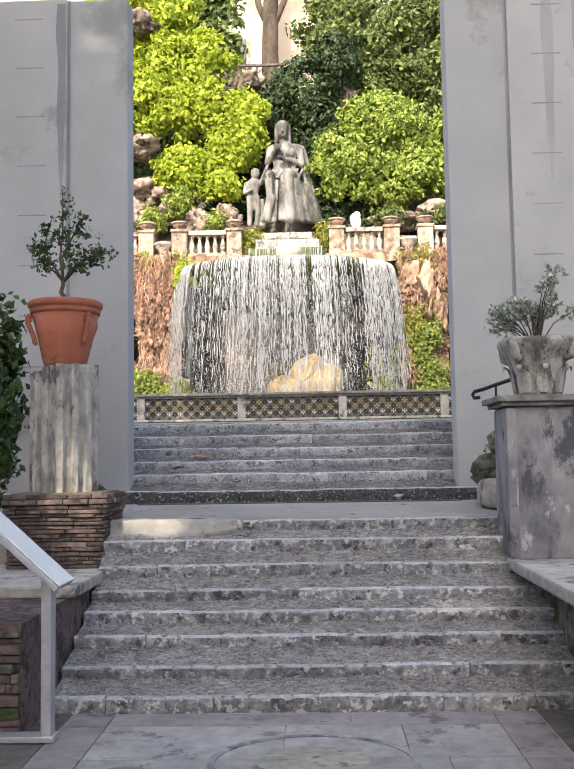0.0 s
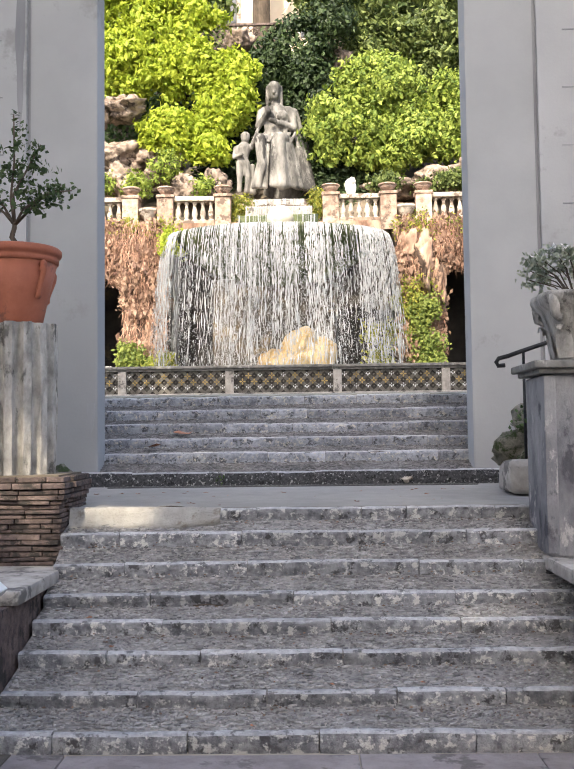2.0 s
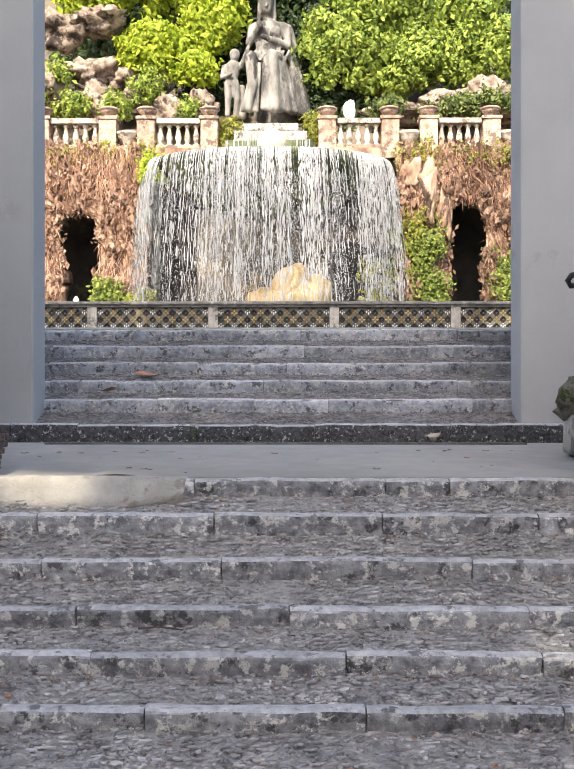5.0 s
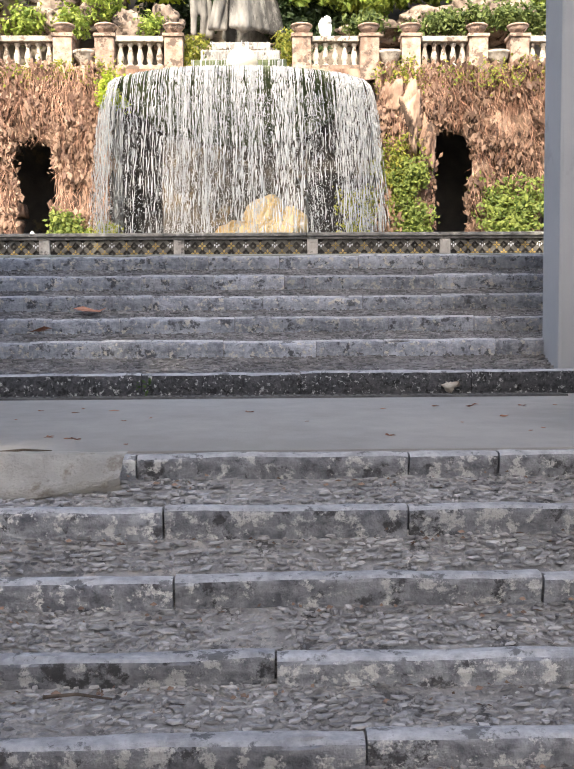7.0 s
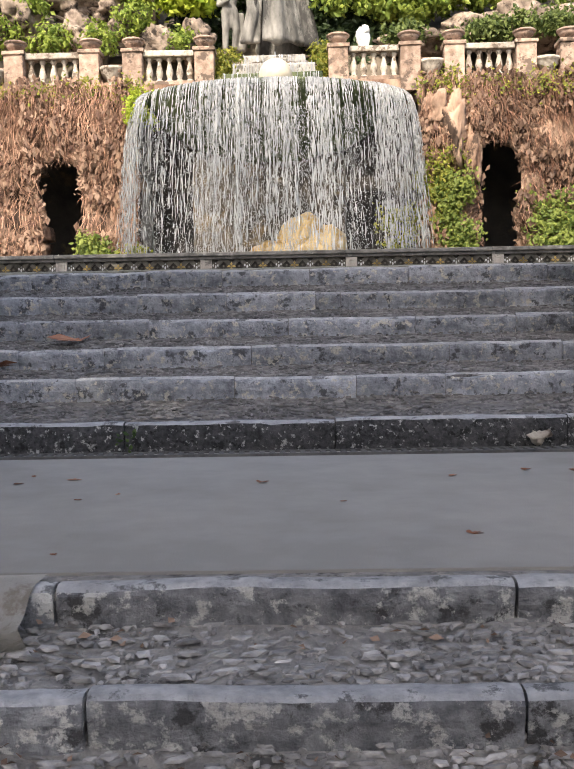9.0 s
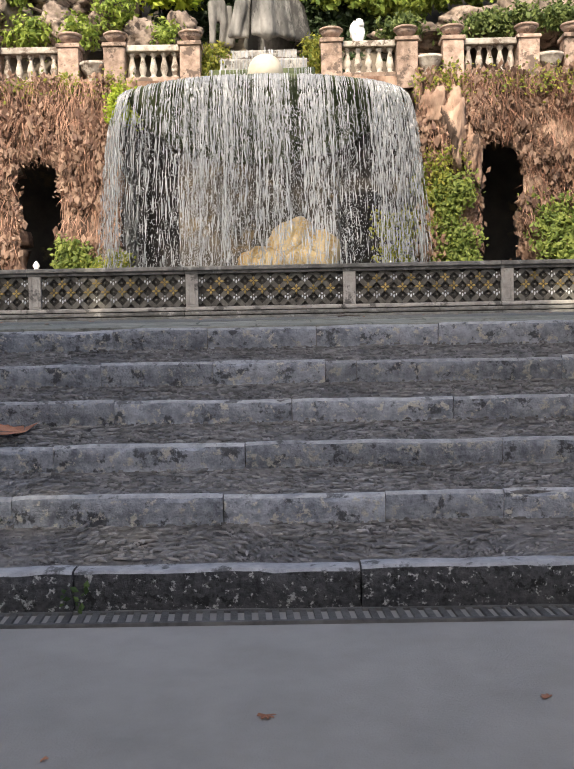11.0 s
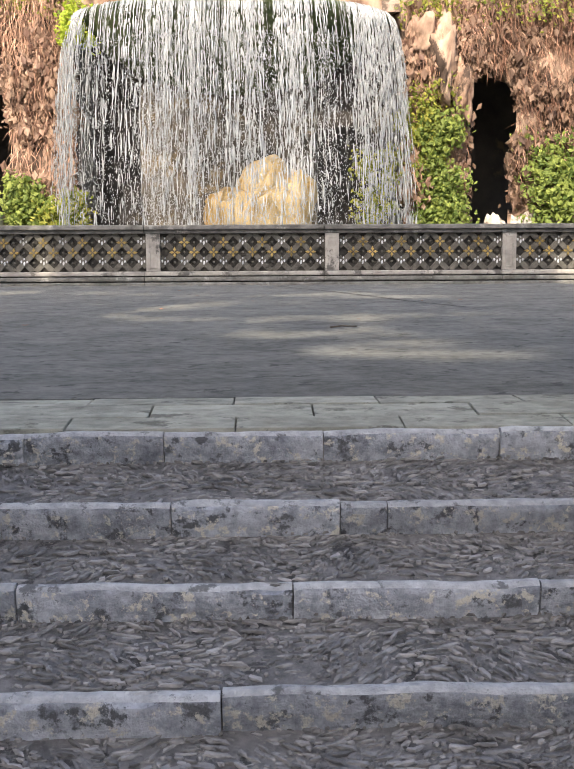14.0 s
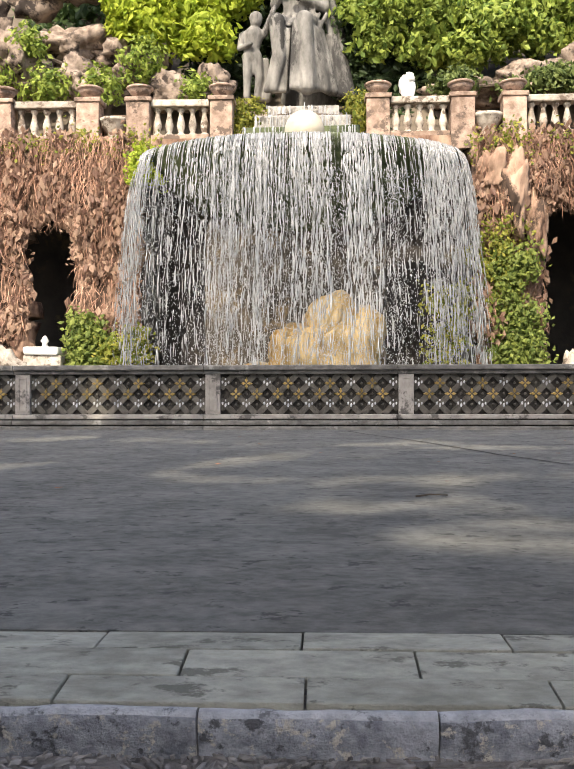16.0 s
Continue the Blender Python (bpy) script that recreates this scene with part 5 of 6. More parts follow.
hanging_roots("hanging_roots", "dry reddish brown roots hanging over the wall", -12, -4.0, 5500, 51, 2.2, 6.5)
hanging_roots("hanging_roots", "dry brown roots hanging over the wall", 3.5, 12, 5500, 52, 2.6, 6.5)
def creeper(label, x0, x1, count, seed, mat):
    rng = np.random.default_rng(seed)
    pts, nrm = [], []
    while len(pts) < count:
        x, z = rng.uniform(x0, x1), 6.5 - 4.6 * rng.random() ** 1.3
        if any(abs(x - cx) < hw * 0.95 and z < t - 0.1 for cx, hw, t in ARCHES) or noise.noise(Vector((x * 2.0, seed, z * 0.9))) < -0.12:
            continue
        p = Vector((x, 0, z))
        pts.append((x, WALL_Y + noise.noise(p * 0.7) * 0.28 + noise.noise(p * 2.1) * 0.14 - 0.08 - rng.uniform(0, 0.14), z))
        nrm.append((rng.normal(0, 0.4), -1, rng.normal(0.1, 0.3)))
    return tagged(leaves("creeper", pts, nrm, 0.1, mat, None, "", seed, 9, 0.09, 0.9), label, "creeper", kind="stuff")


creeper("dry reddish creeper hanging over the fountain wall", -12, -4.05, 1500, 55, L_pink)
# right-hand creeper is brown, with its shade put into a darker leaf colour
creeper("dry brown creeper hanging over the fountain wall", 4.9, 12, 1200, 56, L_dry_shaded)
creeper("dry straw coloured creeper beside the falling water", 3.4, 5.1, 260, 57, L_pink)
ivy_sheet("ivy", "yellow green ferns beside the falling water", 3.3, 4.7, 2.6, 4.9, 10.3, 0.2, 150, 0.09, L_moss, 61, 0, 10, 0.1)
ivy_sheet("ivy", "bright green ivy hanging beside the dark niche", 3.7, 4.95, 1.0, 4.2, 10.25, 0.25, 360, 0.1, L_fern, 62, 0, 12, 0.1)
ivy_sheet("ivy", "bright green ivy at the foot of the wall", -5.45, -4.3, 1.0, 2.5, 10.15, 0.15, 240, 0.11, L_fern, 63, 0, 10, 0.1)
ivy_sheet("ivy", "yellow green moss at the foot of the falls", -4.75, -3.7, 0.8, 2.1, 9.9, 0.15, 200, 0.1, L_moss, 64, 0, 10, 0.1)
ivy_sheet("ivy", "green ivy at the foot of the brown wall", 6.0, 8.2, 1.0, 3.4, 10.2, 0.25, 240, 0.12, L_fern, 65, 0, 10, 0.12)
ivy_sheet("ivy", "yellowing ivy along the wall top", 3.3, 9.0, 5.8, 6.6, 10.35, 0.15, 170, 0.08, L_moss, 66, 0, 8, 0.12)
ivy_sheet("ivy", "green tuft at the end of the bowl", -4.1, -3.35, 5.35, 6.2, 10.0, 0.1, 110, 0.09, L_tree, 67, 0, 10, 0.08)
ivy_sheet("ivy", "dry grass along the wall top", -9.0, -3.6, 6.0, 6.6, 10.4, 0.12, 220, 0.08, L_moss, 68, 0, 6, 0.12)

ivy_sheet("ivy", "yellow green moss behind the falling water", 2.2, 3.4, 0.8, 3.2, 10.3, 0.2, 110, 0.1, L_moss, 69, 0, 10, 0.1)

# spring basin in the left niche
spring = thing("spring_basin", "small pale stone spring basin in the niche", "basin", (-6.0, 10.2, 0.1))
bm = bmesh.new()
box(bm, -0.42, 0.42, -0.3, 0.4, 0.0, 1.5, 0.05, 0.03)
part("block", bm, M_palestone, spring)
bm = bmesh.new()
box(bm, -0.38, 0.38, -0.36, 0.42, 1.5, 1.68, 0.05, 0.02)
part("rim", bm, M_white, spring)
bm = bmesh.new()
lathe(bm, [(0.08, 1.68), (0.05, 1.76), (0.09, 1.82), (0.05, 1.9), (0.01, 1.94)], steps=12)
part("spout", bm, M_white, spring, soft=True)
for at, size in (((-6.7, 9.9, 0.8), (0.5, 0.4, 0.9)), ((5.5, 10.2, 0.9), (0.4, 0.3, 0.7)), ((6.1, 10.1, 0.8), (0.4, 0.3, 0.9))):
    boulder(at, size, int(at[0] * 3), "pale crusted rock at the foot of the wall", M_palestone)

for at, size in (((4.25, 10.25, 5.0), (0.3, 0.25, 0.95)), ((3.85, 10.35, 5.6), (0.35, 0.25, 0.6)), ((4.75, 10.35, 4.4), (0.22, 0.2, 0.8))):
    boulder(at, size, int(at[0] * 5), "pale pinkish crusted rock beside the falling water", M_tufa)

# ---- terrace fence, trunk and villa far above ----
fence = thing("lattice_fence", "weathered reddish lattice fence on the upper path", "fence", (-2.05, 17.2, 15.0))
bm = bmesh.new()
for k in range(-4, 5):
    for s in (1, -1):
        tube(bm, [(k * 0.25 - s * 0.45, s * 0.015, 0.1), (k * 0.25 + s * 0.45, s * 0.015, 1.0)], 0.022, 4)
part("lattice", bm, M_brick, fence)
for z in (0.06, 1.04):
    bm = bmesh.new()
    box(bm, -1.5, 1.5, -0.06, 0.06, z - 0.05, z + 0.05, 0.01)
    part("rail", bm, M_brick, fence)
for x in (-1.45, 1.45):
    bm = bmesh.new()
    box(bm, x - 0.05, x + 0.05, -0.05, 0.05, -0.8, 1.1, 0.01)
    part("post", bm, M_brick, fence)
villa = thing("villa", "warm cream plastered villa on the hill in sun", "building", (0, 24.2, 12))
bm = bmesh.new()
box(bm, -16, 12, 0, 8, 0, 19)
part("wall", bm, M_building, villa)
bm = bmesh.new()
box(bm, -16.5, 12.5, -0.5, 8.5, 19, 19.4, 0.05)
part("roof", bm, M_brick, villa)
for x in (-11.2, -7.2, -3.15, 1.0, 5.0):
    for z in (6.5, 11.2):
        bm = bmesh.new()
        box(bm, x - 0.75, x + 0.75, -0.06, 0.02, z - 0.1, z + 2.1, 0.02)
        w = part("window", bm, M_palestone, villa)
        bm = bmesh.new()
        box(bm, x - 0.55, x + 0.55, -0.09, -0.05, z + 0.05, z + 1.95)
        part("pane", bm, M_glass, w)
trunk = thing("tree", "dark bare forked tree trunk against the villa", "tree", (-1.35, 22.5, 14))
bm = bmesh.new()
tube(bm, [(0, 0, 0), (0.05, 0, 3), (0, 0, 5), (0.1, 0, 8), (0.1, 0, 11)], 0.5, 10, 0.6)
tube(bm, [(0.05, 0, 6.0), (0.5, 0, 7.0), (1.1, 0, 8.4)], 0.2, 7, 0.6)
tube(bm, [(0.0, 0, 6.2), (-0.5, 0, 7.3), (-0.8, 0, 9)], 0.2, 7, 0.6)
part("trunk", bm, M_bark, trunk, soft=True)
crown = blob_points([(0.2, 0, 12, 4, 2, 2)], 300, 71, False)
leaves("crown", crown[0], crown[1], 0.22, L_bush, trunk, seed=71, per=10, spread=0.25)

for ob in [o for o in bpy.data.objects if o not in near_things and not o.parent]:
    ob.matrix_basis = SETTLE @ ob.matrix_basis

# tall unseen trees added far behind the court, towards the sun, to block it; cut gaps let flecks of sun through
FLECKS = [(0.0, -4.5, 0.1, 0.7, -0.4), (-0.15, -5.75, 0.05, 0.5, -0.4), (1.35, -6.4, 0.05, 1.0, -0.35), (0.9, -5.35, 0.07, 0.4, -0.5), (-1.8, -3.9, 0.12, 0.6, -0.4), (-1.0, -3.3, 0.13, 0.3, -0.55),
          (1.9, -4.2, 0.1, 0.6, -0.4), (1.7, -2.2, 0.16, 0.8, -0.5), (0.4, -2.9, 0.14, 0.3, -0.55), (-2.0, -1.3, 0.2, 0.8, -0.45), (-0.6, -1.7, 0.2, 0.6, -0.5), (4.9, -0.2, 0.5, 0.4, 0.1),
          (-1.05, -11.85, -1.0, 0.6, -0.1), (1.4, -12.62, -1.55, 0.0, -0.52)]


def sun_block_tree(spots, count, seed):
    blobs = [(*(Vector(p) + sun_dir * 25), 2.9, 2.9, 2.4) for p in spots]
    mid = sum((Vector(b[:3]) for b in blobs), Vector()) / len(blobs)
    crown_tree("tree", "tall evergreen shade tree beyond the court", blobs, count, 0.55, L_ivy,
               [(mid.x - 2, mid.y - 2, BASE_Z), (mid.x - 1, mid.y - 1, mid.z * 0.5), (mid.x, mid.y, mid.z - 1)], seed, 8, 0.12, "tree", False, gaps=FLECKS)


for i, y in enumerate((-21, -17.5, -14, -10.5)):
    sun_block_tree([(x, y, -1) for x in (-4, -0.6, 2.8, 6.2)], 1300, 80 + i)
sun_block_tree([(x, -10, 4.5) for x in (-4, -0.6, 2.8, 6.2)], 1300, 85)
sun_block_tree([(x, -10, 2.5) for x in (-9.5, -7, -4.5)], 1000, 88)
sun_block_tree([(x, -5.0, 0) for x in (-5, -1.4, 2.2, 5.8)], 1000, 86)
sun_block_tree([(x, -1.6, 0.3) for x in (-6, -2.4, 1.2, 4.8)], 1300, 87)

# ---- pot, column and brick pier ----
PX, PY = -1.69, -11.7
pier = thing("brick_pier", "weathered thin-brick pier with worn top courses", "pier", (PX, PY, -1.36))
rng = random.Random(21)
bm = bmesh.new()
box(bm, -0.34, 0.40, -0.33, 0.33, 0.0, 0.62)
part("core", bm, M_earth, pier)
z = 0.0
row = 0
while z < 0.6:
    h = rng.uniform(0.03, 0.046)
    out = (0.03 if z > 0.42 else 0.0) + rng.uniform(-0.008, 0.012)
    x = -0.38 - out - (row % 2) * 0.13
    while x < 0.43 + out:
        w = rng.uniform(0.2, 0.3)
        a, b = max(x, -0.38 - out), min(x + w, 0.43 + out)
        if b - a > 0.04:
            s = bmesh.new()
            box(s, a + 0.003, b - 0.003, -0.37 - out + rng.uniform(-0.015, 0.015), -0.2, z + 0.003, z + h - 0.004, 0.006, 0.008)
            part("brick", s, M_brick, pier)
        x += w
    y = -0.37 - out
    while y < 0.34:
        w = rng.uniform(0.2, 0.3)
        s = bmesh.new()
        box(s, 0.25, 0.43 + out + rng.uniform(-0.01, 0.01), max(y, -0.19) + 0.003, min(y + w, 0.36) - 0.003, z + 0.003, z + h - 0.003, 0.005, 0.004) if min(y + w, 0.36) - max(y, -0.19) > 0.04 else box(s, 0.26, 0.3, 0, 0.1, z + 0.003, z + h - 0.003)
        part("brick", s, M_brick, pier)
        y += w
    z += h
    row += 1
TOP = -1.36 + z
col = thing("column_stump", "broken fluted grey stone column stump", "column", (PX, PY, TOP))
bm = bmesh.new()
n = 216
rings = []
hcol = 0.35 - TOP
for j in range(24):
    zz = hcol * min(1.0, j / 22)
    ring = []
    for i in range(n):
        a = 2 * math.pi * i / n
        c, d = math.cos(a), math.sin(a)
        groove = max(0.0, math.sin(a * 14) + 0.1) ** 0.7 * 0.05
        worn = max(0.0, noise.noise(Vector((c * 2 + 4, d * 2, zz * 2.2))))
        r = 0.297 - groove * (1 - 0.8 * worn) - 0.035 * worn - 0.006 * noise.noise(Vector((c * 9, d * 9, zz * 14))) - (0.02 if j == 23 else 0)
        sag = 0.13 * max(0.0, -c * 0.8 - 0.35 - d * 0.3) * (zz / hcol) ** 6 + 0.012 * noise.noise(Vector((c * 4, d * 4, 7))) * (zz / hcol) ** 4
        ring.append(bm.verts.new((r * c, r * d, zz - sag)))
    rings.append(ring)
for a, b in zip(rings, rings[1:]):
    for i in range(n):
        bm.faces.new((a[i], a[(i + 1) % n], b[(i + 1) % n], b[i]))
bm.faces.new(rings[-1])
bm.faces.new(rings[0][::-1])
part("shaft", bm, M_column, col)
pot = thing("terracotta_pot", "large terracotta pot with handles and moulded rim", "flower pot", (PX, PY, 0.35))
bm = bmesh.new()
lathe(bm, [(0.172, 0.0), (0.182, 0.012), (0.19, 0.03), (0.235, 0.24), (0.288, 0.45), (0.278, 0.45), (0.2, 0.2)], steps=40)
part("body", bm, M_terracotta, pot, soft=True)
bm = bmesh.new()
lathe(bm, [(0.288, 0.45), (0.3, 0.455), (0.304, 0.485), (0.297, 0.497), (0.314, 0.507), (0.324, 0.525), (0.324, 0.552), (0.31, 0.566), (0.282, 0.562), (0.272, 0.5)], steps=40)
part("rim", bm, M_terracotta, pot, soft=True)
bm = bmesh.new()
lathe(bm, [(0.285, 0.5), (0.1, 0.53), (0.01, 0.54)], steps=24)
part("soil", bm, M_earth, pot, soft=True)
for a in (-38, -150, 52, 128):
    bm = bmesh.new()
    d = Vector((math.cos(radians(a)), math.sin(radians(a)), 0))
    tube(bm, [d * r + Vector((0, 0, z)) for r, z in ((0.3, 0.372), (0.318, 0.385), (0.322, 0.41), (0.302, 0.428), (0.315, 0.432), (0.33, 0.41), (0.327, 0.37), (0.306, 0.32), (0.284, 0.27), (0.268, 0.225), (0.27, 0.2), (0.262, 0.19), (0.248, 0.2))], 0.026, 8, 0.75)
    part("handle", bm, M_terracotta, pot, soft=True)
plant = thing("potted_shrub", "small dark evergreen shrub with a crooked stem", "plant", (PX, PY, 0.88))
bm = bmesh.new()
arms = [((-0.1, 0.0, 0.36), (-0.2, 0, 0.52), (-0.13, 0.0, 0.78)), ((0.05, 0.02, 0.3), (0.16, 0, 0.4), (0.33, 0, 0.52)), ((-0.05, 0, 0.42), (-0.05, 0.08, 0.72), (-0.03, 0, 1.06)),
        ((0.07, -0.08, 0.32), (0.26, -0.08, 0.44), (0.42, -0.05, 0.46)), ((-0.03, 0, 0.45), (0.06, 0.05, 0.66), (0.16, 0.05, 0.84)), ((-0.08, -0.04, 0.3), (-0.2, 0, 0.4), (-0.26, 0, 0.5))]
tube(bm, [(0.02, 0, -0.03), (0.0, 0, 0.07), (-0.04, 0, 0.13), (-0.02, 0.0, 0.2), (-0.02, 0, 0.24)], 0.024, 7, 0.7)
pts, nrm = [], []
prng = np.random.default_rng(5)
for arm in arms:
    tube(bm, [(-0.02, 0, 0.22), *arm], 0.013, 6, 0.4)
    for i in range(24):
        f = prng.uniform(0.3, 2)
        a, b = (arm[0], arm[1]) if f < 1 else (arm[1], arm[2])
        q = np.array(a) * (1 - f % 1) + np.array(b) * (f % 1) + prng.normal(0, 0.045, 3)
        pts.append(q)
        nrm.append(prng.normal(0, 1, 3))
part("stem", bm, M_bark, plant, soft=True)
leaves("foliage", pts, nrm, 0.038, L_pot, plant, seed=12, per=7, spread=0.022)
# shrub at the wall foot
crown_tree("shrub", "dark green hedge shrub against the gate wall", [(-2.6, -11.0, 0.2, 0.36, 0.35, 0.62), (-2.75, -11.1, -0.5, 0.4, 0.4, 0.45), (-2.45, -11.0, 0.75, 0.12, 0.12, 0.3)],
           330, 0.085, L_ivy, [(-2.7, -10.9, -1.36), (-2.7, -10.9, -0.6), (-2.6, -10.95, 0.2)], 91, 8, 0.05, "shrub", False)

# ---- sign lectern ----
sign = thing("sign_lectern", "grey metal information lectern with a tilted panel", "sign", (-1.1, -14.2, BASE_Z + 0.014))
for nm, a in (("post", (-0.03, 0.03, -0.05, 0.05, 0.03, 0.96)), ("post", (-1.03, -0.97, -0.05, 0.05, 0.03, 1.78)), ("base_bar", (-1.06, 0.05, -0.06, 0.06, 0.0, 0.035))):
    bm = bmesh.new()
    box(bm, *a, 0.006)
    part(nm, bm, M_steel, sign)
for nm, t0, t1, y0, y1, mat, lab in (("panel_frame", -0.035, 0.0, -0.17, 0.17, M_steel, ""), ("sign_panel", 0.002, 0.012, -0.155, 0.155, M_panel, "pale blank sign panel")):
    bm = bmesh.new()
    v = box(bm, -1.32, 0.06, y0, y1, t0, t1, 0.003)
    part(nm, bm, mat, sign, lab)
for ob in [o for o in sign.children if o.name.startswith(("panel_frame", "sign_panel"))]:
    ob.matrix_basis = pose(0.06, 0, 0.94, 0, 42, 0)

# ---- pier with the capital planter ----
pr = thing("plaster_pier", "stained grey plaster pier with a moulded stone cap", "pier", (2.02, -12.34, -1.3))
bm = bmesh.new()
box(bm, 0, 1.2, 0.02, 0.5, 0, 1.2, 0.015)
part("body", bm, M_pier, pr)
bm = bmesh.new()
box(bm, -0.02, 0.06, 0.0, 0.5, 0.02, 1.19, 0.012)
part("corner_strip", bm, M_pier, pr)
for a in ((-0.06, 1.26, -0.04, 0.56, 1.2, 1.235), (-0.1, 1.3, -0.08, 0.6, 1.235, 1.285)):
    bm = bmesh.new()
    box(bm, *a, 0.01, 0.004)
    part("cap", bm, M_coping, pr)
cap = thing("capital_planter", "carved stone column capital used as a planter", "planter", (2.33, -12.05, -0.015))
cap.scale = (1.08, 1.08, 1.08)
bm = bmesh.new()
n = 64
rings = []
for r, z in ((0.165, 0), (0.175, 0.03), (0.17, 0.06), (0.18, 0.16), (0.2, 0.25), (0.24, 0.33), (0.285, 0.37), (0.3, 0.41), (0.29, 0.44), (0.2, 0.43)):
    ring = []
    for i in range(n):
        a = 2 * math.pi * i / n
        sq = 1 + 0.10 * (z / 0.44) * math.cos(4 * (a - math.pi / 4))
        leafy = 1 + (0.07 * abs(math.sin(a * 4)) if 0.1 < z < 0.3 else 0.0) + 0.05 * noise.noise(Vector((math.cos(a) * 3, math.sin(a) * 3, z * 9)))
        ring.append(bm.verts.new((r * sq * leafy * math.cos(a), r * sq * leafy * math.sin(a), z)))
    rings.append(ring)
for a, b in zip(rings, rings[1:]):
    for i in range(n):
        bm.faces.new((a[i], a[(i + 1) % n], b[(i + 1) % n], b[i]))
bm.faces.new(rings[-1])
bm.faces.new(rings[0][::-1])
part("body", bm, M_column, cap, soft=True)
for k in range(4):
    a = math.pi / 4 + k * math.pi / 2
    bm = bmesh.new()
    c = Vector((0.29 * math.cos(a), 0.29 * math.sin(a), 0.36))
    tube(bm, [c + Vector((0, 0, 0.05)), c * 1.04, c + Vector((0, 0, -0.06)), Vector((c.x * 0.88, c.y * 0.88, 0.28)), Vector((c.x * 0.78, c.y * 0.78, 0.33))], 0.038, 8, 0.7)
    part("volute", bm, M_column, cap, soft=True)
for k in range(8):
    a = k * math.pi / 4
    bm = bmesh.new()
    d = Vector((math.cos(a), math.sin(a), 0))
    t = Vector((-d.y, d.x, 0))
    rows = []
    for r, z, w in ((0.175, 0.03, 0.05), (0.19, 0.12, 0.062), (0.205, 0.2, 0.05), (0.25, 0.235, 0.03), (0.255, 0.2, 0.014)):
        rows.append([bm.verts.new(d * (r + (0.012 if q == 0 else 0)) + t * w * q + Vector((0, 0, z))) for q in (-1, 0, 1)])
    for a_, b_ in zip(rows, rows[1:]):
        for q in range(2):
            bm.faces.new((a_[q], a_[q + 1], b_[q + 1], b_[q]))
    part("acanthus_leaf", bm, M_column, cap, soft=True)
rose = thing("rose_bush", "thin rose bush with pale leaves and white blooms", "plant", (2.33, -12.05, 0.43))
rose.scale = (1.08, 1.08, 1.08)
bm = bmesh.new()
pts, nrm, blooms = [], [], []
prng = np.random.default_rng(15)
for i in range(22):
    a, reach, up = prng.uniform(0, 6.28), prng.uniform(0.1, 0.42), prng.uniform(0.15, 0.36)
    if i < 3:
        a, reach, up = prng.uniform(-0.5, 0.5), 0.08 + 0.05 * i, 0.48 + 0.05 * i
    tip = np.array((math.cos(a) * reach, math.sin(a) * reach * 0.6, up))
    mid = tip * np.array((0.45, 0.45, 0.6))
    tube(bm, [(0.02 * math.cos(a), 0.02 * math.sin(a), -0.02), mid, tip], 0.006, 5, 0.5)
    for k in range(11):
        f = prng.uniform(0.5, 1.05)
        pts.append(mid * (1 - f) + tip * f + prng.normal(0, 0.025, 3))
        nrm.append(prng.normal(0, 1, 3))
    if prng.random() < 0.6:
        blooms.append(tip)
tagged(part("stems", bm, M_bark, rose), "thin brown rose stems", kind="stuff")
leaves("foliage", pts, nrm, 0.034, L_pale, rose, seed=16, per=4, spread=0.02)
tagged(leaves("blooms", blooms, [(0, -0.5, 1)] * len(blooms), 0.035, L_petal, rose, seed=17, per=10, spread=0.012), "small white rose blooms", kind="stuff")

# handrail, rock and block beside the landing
rail = thing("handrail", "black wrought iron handrail with a curled end", "handrail", (2.17, -11.0, -0.9))
bm = bmesh.new()
tube(bm, [(-0.13, 0, 0.96), (-0.185, 0, 0.955), (-0.2, 0, 0.985), (-0.18, 0, 1.015), (-0.1, 0, 1.035), (0, 0, 1.07), (0.4, 0.05, 1.2), (1.2, 0.15, 1.5)], 0.018, 8)
part("rail", bm, M_iron, rail, soft=True)
for x, zt in ((0.02, 1.06), (1.0, 1.42)):
    bm = bmesh.new()
    tube(bm, [(x, 0.0 + x * 0.12, 0.0), (x, x * 0.12, zt)], 0.012, 8)
    part("post", bm, M_iron, rail, soft=True)
bm = bmesh.new()
rock(bm, (0, 0, 0.18), (0.34, 0.3, 0.27), 6, 4, 0.5)
ob = mesh_object("mossy_rock", bm, M_moss, soft=True)
ob.location = (2.38, -10.75, -0.73)
tagged(ob, "dark mossy porous rock beside the gate", "rock")
leaves("moss_plants", [(2.3 + 0.15 * math.sin(i), -10.95 + 0.03 * math.cos(i * 3), -0.35 + 0.05 * math.cos(i * 2)) for i in range(14)], [(0, -0.5, 1)] * 14, 0.04, L_ivy, seed=19, per=6, spread=0.04)
tagged(bpy.data.objects["moss_plants"], "small dark plants growing on the mossy rock", "plant", kind="stuff")
bm = bmesh.new()
box(bm, -0.32, 0.5, -0.25, 0.25, 0, 0.27, 0.06, 0.03)
ob = mesh_object("stone_block", bm, M_rail_stone, soft=True)
ob.location = (2.36, -10.85, -0.97)
tagged(ob, "pale worn stone block beside the landing", "stone")
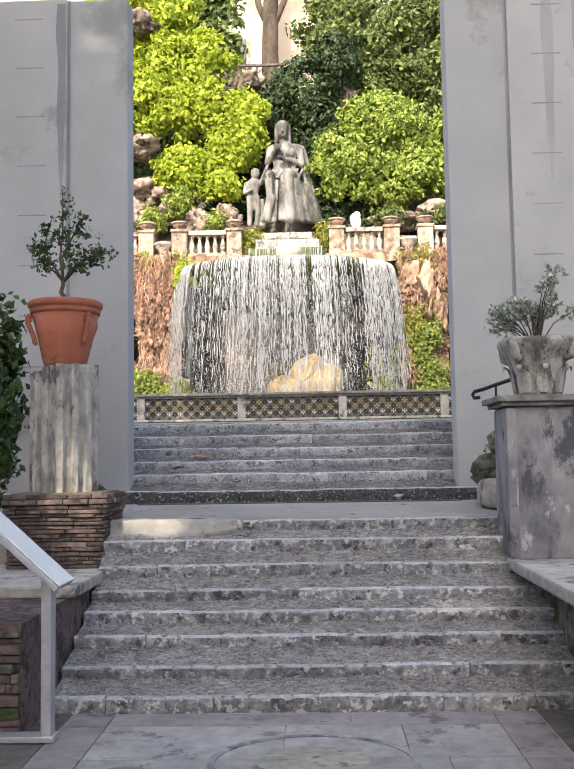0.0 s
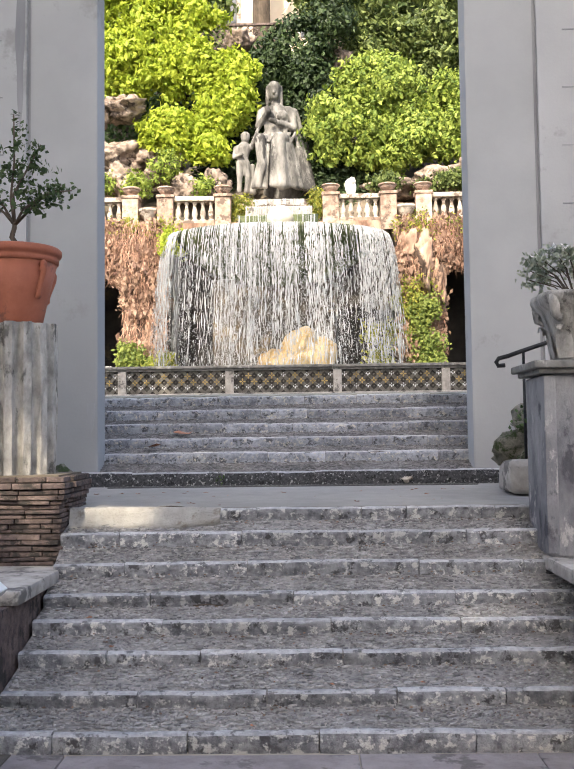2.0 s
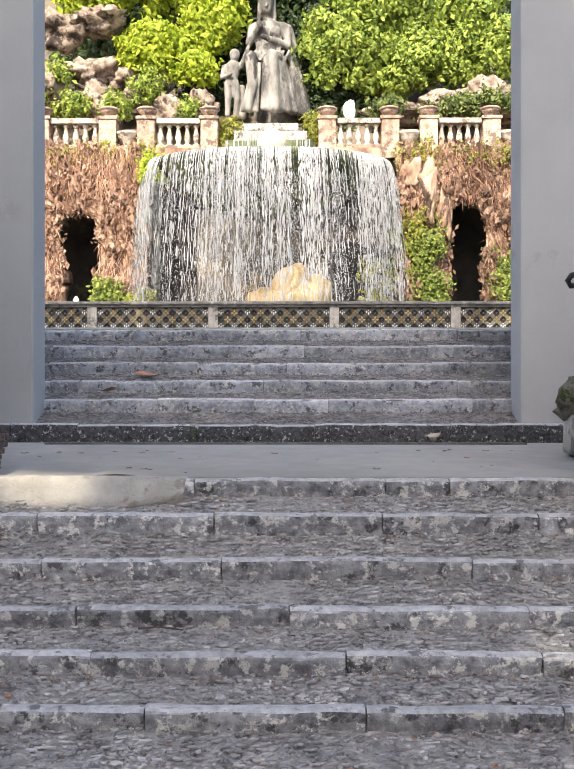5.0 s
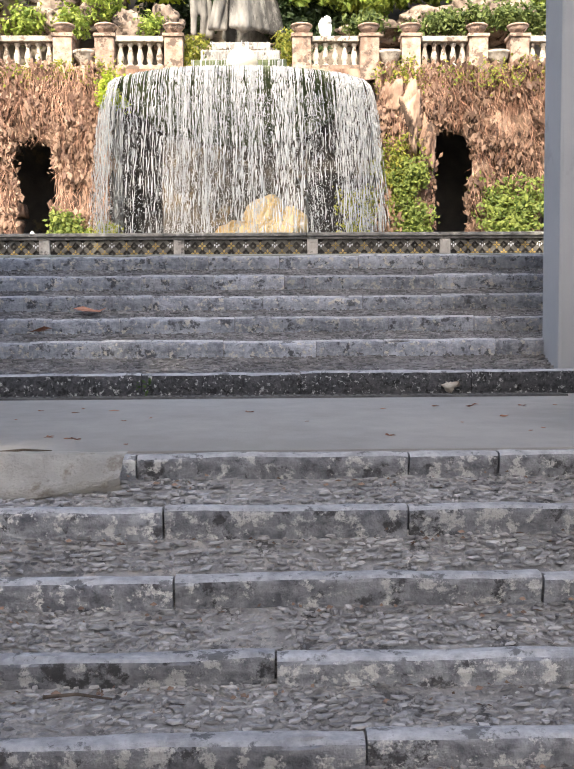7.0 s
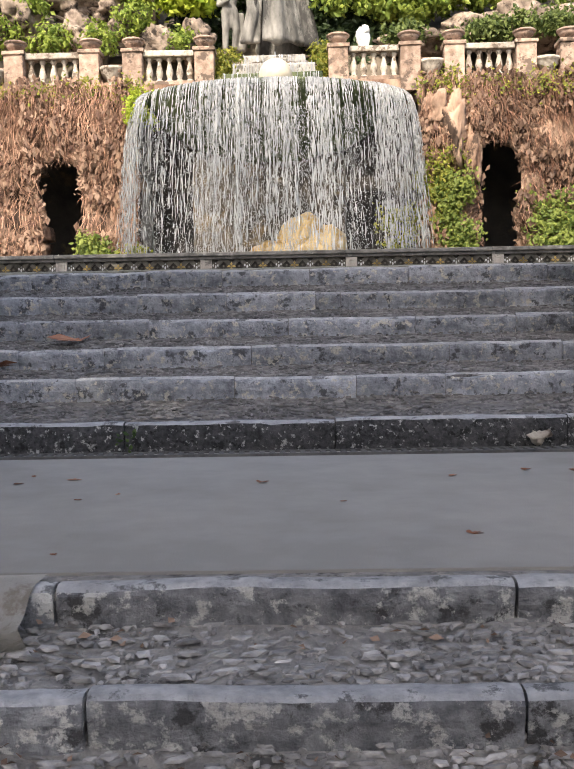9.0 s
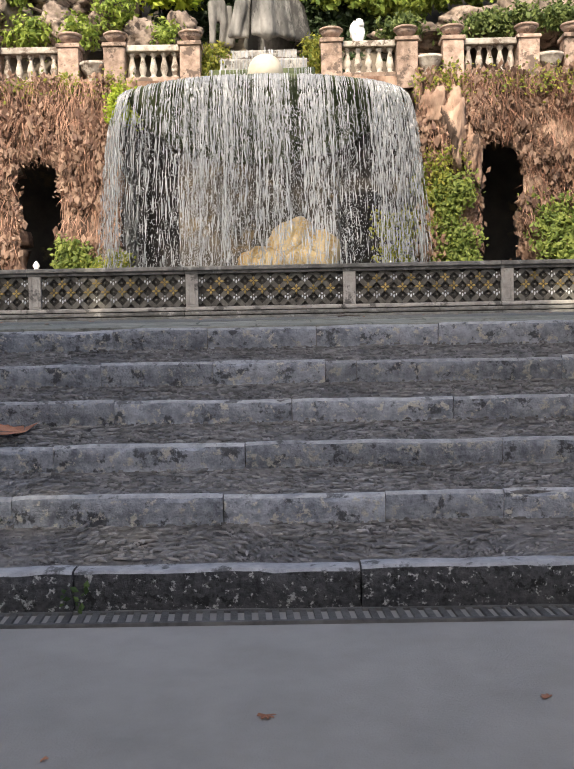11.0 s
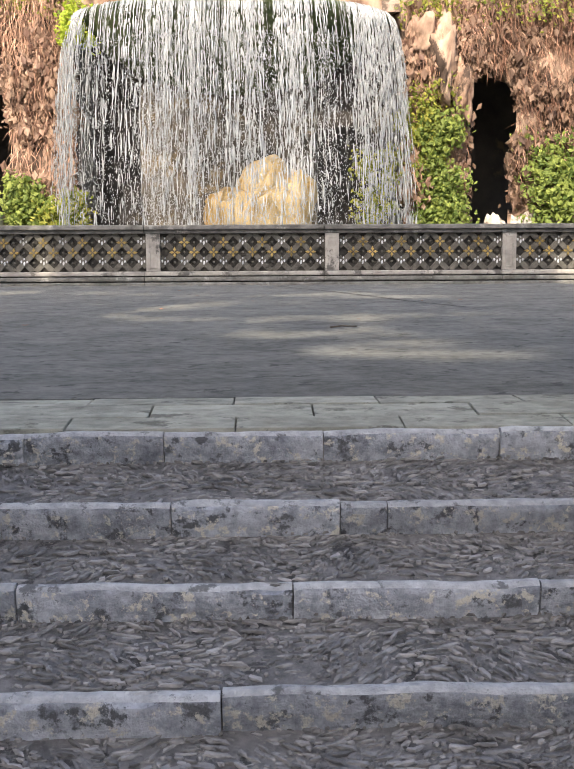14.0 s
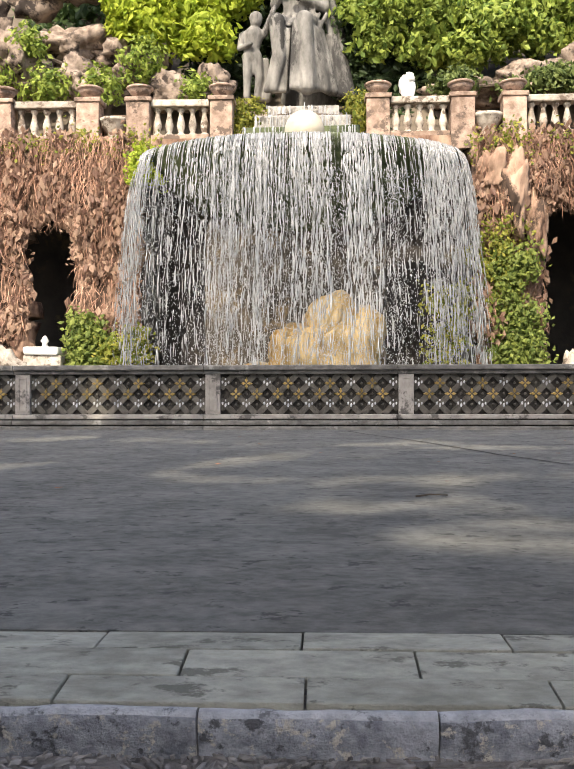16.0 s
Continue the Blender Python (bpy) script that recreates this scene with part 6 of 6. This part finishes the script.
for at, size in (((-1.72, -10.35, -0.86), (0.16, 0.12, 0.13)), ((-1.9, -10.4, -0.8), (0.14, 0.12, 0.18))):
    bm = bmesh.new()
    rock(bm, (0, 0, 0), size, 9, 3, 0.5)
    ob = mesh_object("small_rock", bm, M_moss, soft=True)
    ob.location = at
    tagged(ob, "small mossy rock at the foot of the gate wall", "rock")

# drain grate along the foot of the upper flight
grate = thing("drain_grate", "dark iron drain grate along the foot of the step", "drain", (0, -9.875, -0.957))
for y in (-0.06, 0.055):
    bm = bmesh.new()
    box(bm, -1.4, 2.0, y - 0.008, y + 0.008, 0, 0.018, 0.002)
    part("frame", bm, M_grate, grate)
bm = bmesh.new()
box(bm, -1.4, 2.0, -0.055, 0.05, -0.01, 0.006)
part("channel", bm, M_backing, grate)
bm = bmesh.new()
box(bm, -0.011, 0.011, -0.054, 0.049, 0.004, 0.017, 0.002)
BAR = bpy.data.meshes.new("bar")
bm.to_mesh(BAR)
bm.free()
BAR.materials.append(M_grate)
for i in range(80):
    share("bar", BAR, Matrix.Translation((-1.37 + i * 0.0425, 0, 0)) @ pose(0, 0, 0, 0, 0, 4), grate)

# dead leaves and twigs


def dead_leaf(at, size, turn, label):
    bm = bmesh.new()
    for i in range(5):
        a = radians(-70 + i * 35)
        d = Vector((math.sin(a), math.cos(a), 0))
        t = Vector((d.y, -d.x, 0))
        lift = 0.12 + 0.25 * noise.noise(Vector((i * 1.7, at[0] * 3, at[1])))
        p = [Vector((0, 0, 0.02)), d * 0.55 + t * 0.16 + Vector((0, 0, lift)), d * (1.0 - 0.1 * abs(i - 2)) + Vector((0, 0, lift * 0.6)), d * 0.55 - t * 0.16 + Vector((0, 0, lift * 0.4))]
        f = [bm.verts.new(q * size) for q in p]
        g = [bm.verts.new(q * size - Vector((0, 0, 0.0015))) for q in p]
        bm.faces.new(f)
        bm.faces.new(g[::-1])
        for k in range(4):
            bm.faces.new((f[k], g[k], g[(k + 1) % 4], f[(k + 1) % 4]))
    ob = mesh_object("dead_leaf", bm, M_deadleaf)
    ob.matrix_basis = pose(*at, 0, 0, turn)
    return tagged(ob, label, "leaf", "fallen leaves")


dead_leaf((-0.76, -9.0, -0.455), 0.19, 70, "large curled brown maple leaf on the stairs")
dead_leaf((-1.12, -9.33, -0.575), 0.13, -60, "curled brown leaf on the stairs")
rng = random.Random(77)
for i in range(46):
    y = rng.choice([rng.uniform(-11.6, -10.2), rng.uniform(-11.6, -10.2), rng.uniform(-7.6, -1)])
    z = -1.0 + 0.055 * (y + 11.69) / 1.79 if y < -10 else 0.24 * (y + 7.76) / 7.96
    dead_leaf((rng.uniform(-1.4, 1.9) if y < -10 else rng.uniform(-3, 3), y, z + 0.001), rng.uniform(0.012, 0.035), rng.uniform(0, 360), "small dry brown leaf on the ground")
for k, (y, z) in enumerate(LOWER[:-1]):
    for j in range(3):
        dead_leaf((rng.uniform(-1.0, 1.8), y + rng.uniform(0.1, 0.2), z + 0.008), rng.uniform(0.015, 0.04), rng.uniform(0, 360), "small dry brown leaf on a step")

# tuft and stone chip on the dark kerb
leaves("weed_tuft", [(-0.37 + 0.025 * math.sin(i * 2.1), -9.84 - 0.012 * (i % 4), -0.93 + 0.018 * i) for i in range(5)], [(0, -1, 0.6)] * 5, 0.02, L_ivy, seed=23, per=4, spread=0.012)
tagged(bpy.data.objects["weed_tuft"], "small dark weed tuft growing from the kerb", "plant", kind="stuff")
bm = bmesh.new()
rock(bm, (0, 0, 0), (0.045, 0.022, 0.03), 4, 3, 0.7)
ob = mesh_object("stone_chip", bm, M_palestone, soft=True)
ob.location = (1.36, -9.82, -0.9)
tagged(ob, "pale stone chip lodged against the dark kerb", "stone")
for i, (x, y, z, turn) in enumerate(((-0.55, -11.75, -0.998, 8), (-0.2, -12.6, -1.55, -6), (0.75, -5.2, 0.08, 20))):
    bm = bmesh.new()
    tube(bm, [(-0.09, 0, 0.008), (0, 0.012, 0.014), (0.1, 0.0, 0.008)], 0.006, 6, 0.6)
    ob = mesh_object("twig", bm, M_bark, soft=True)
    ob.matrix_basis = pose(x, y, z, 0, 0, turn)
    tagged(ob, "thin dry brown twig on the ground", "twig", "fallen twigs")
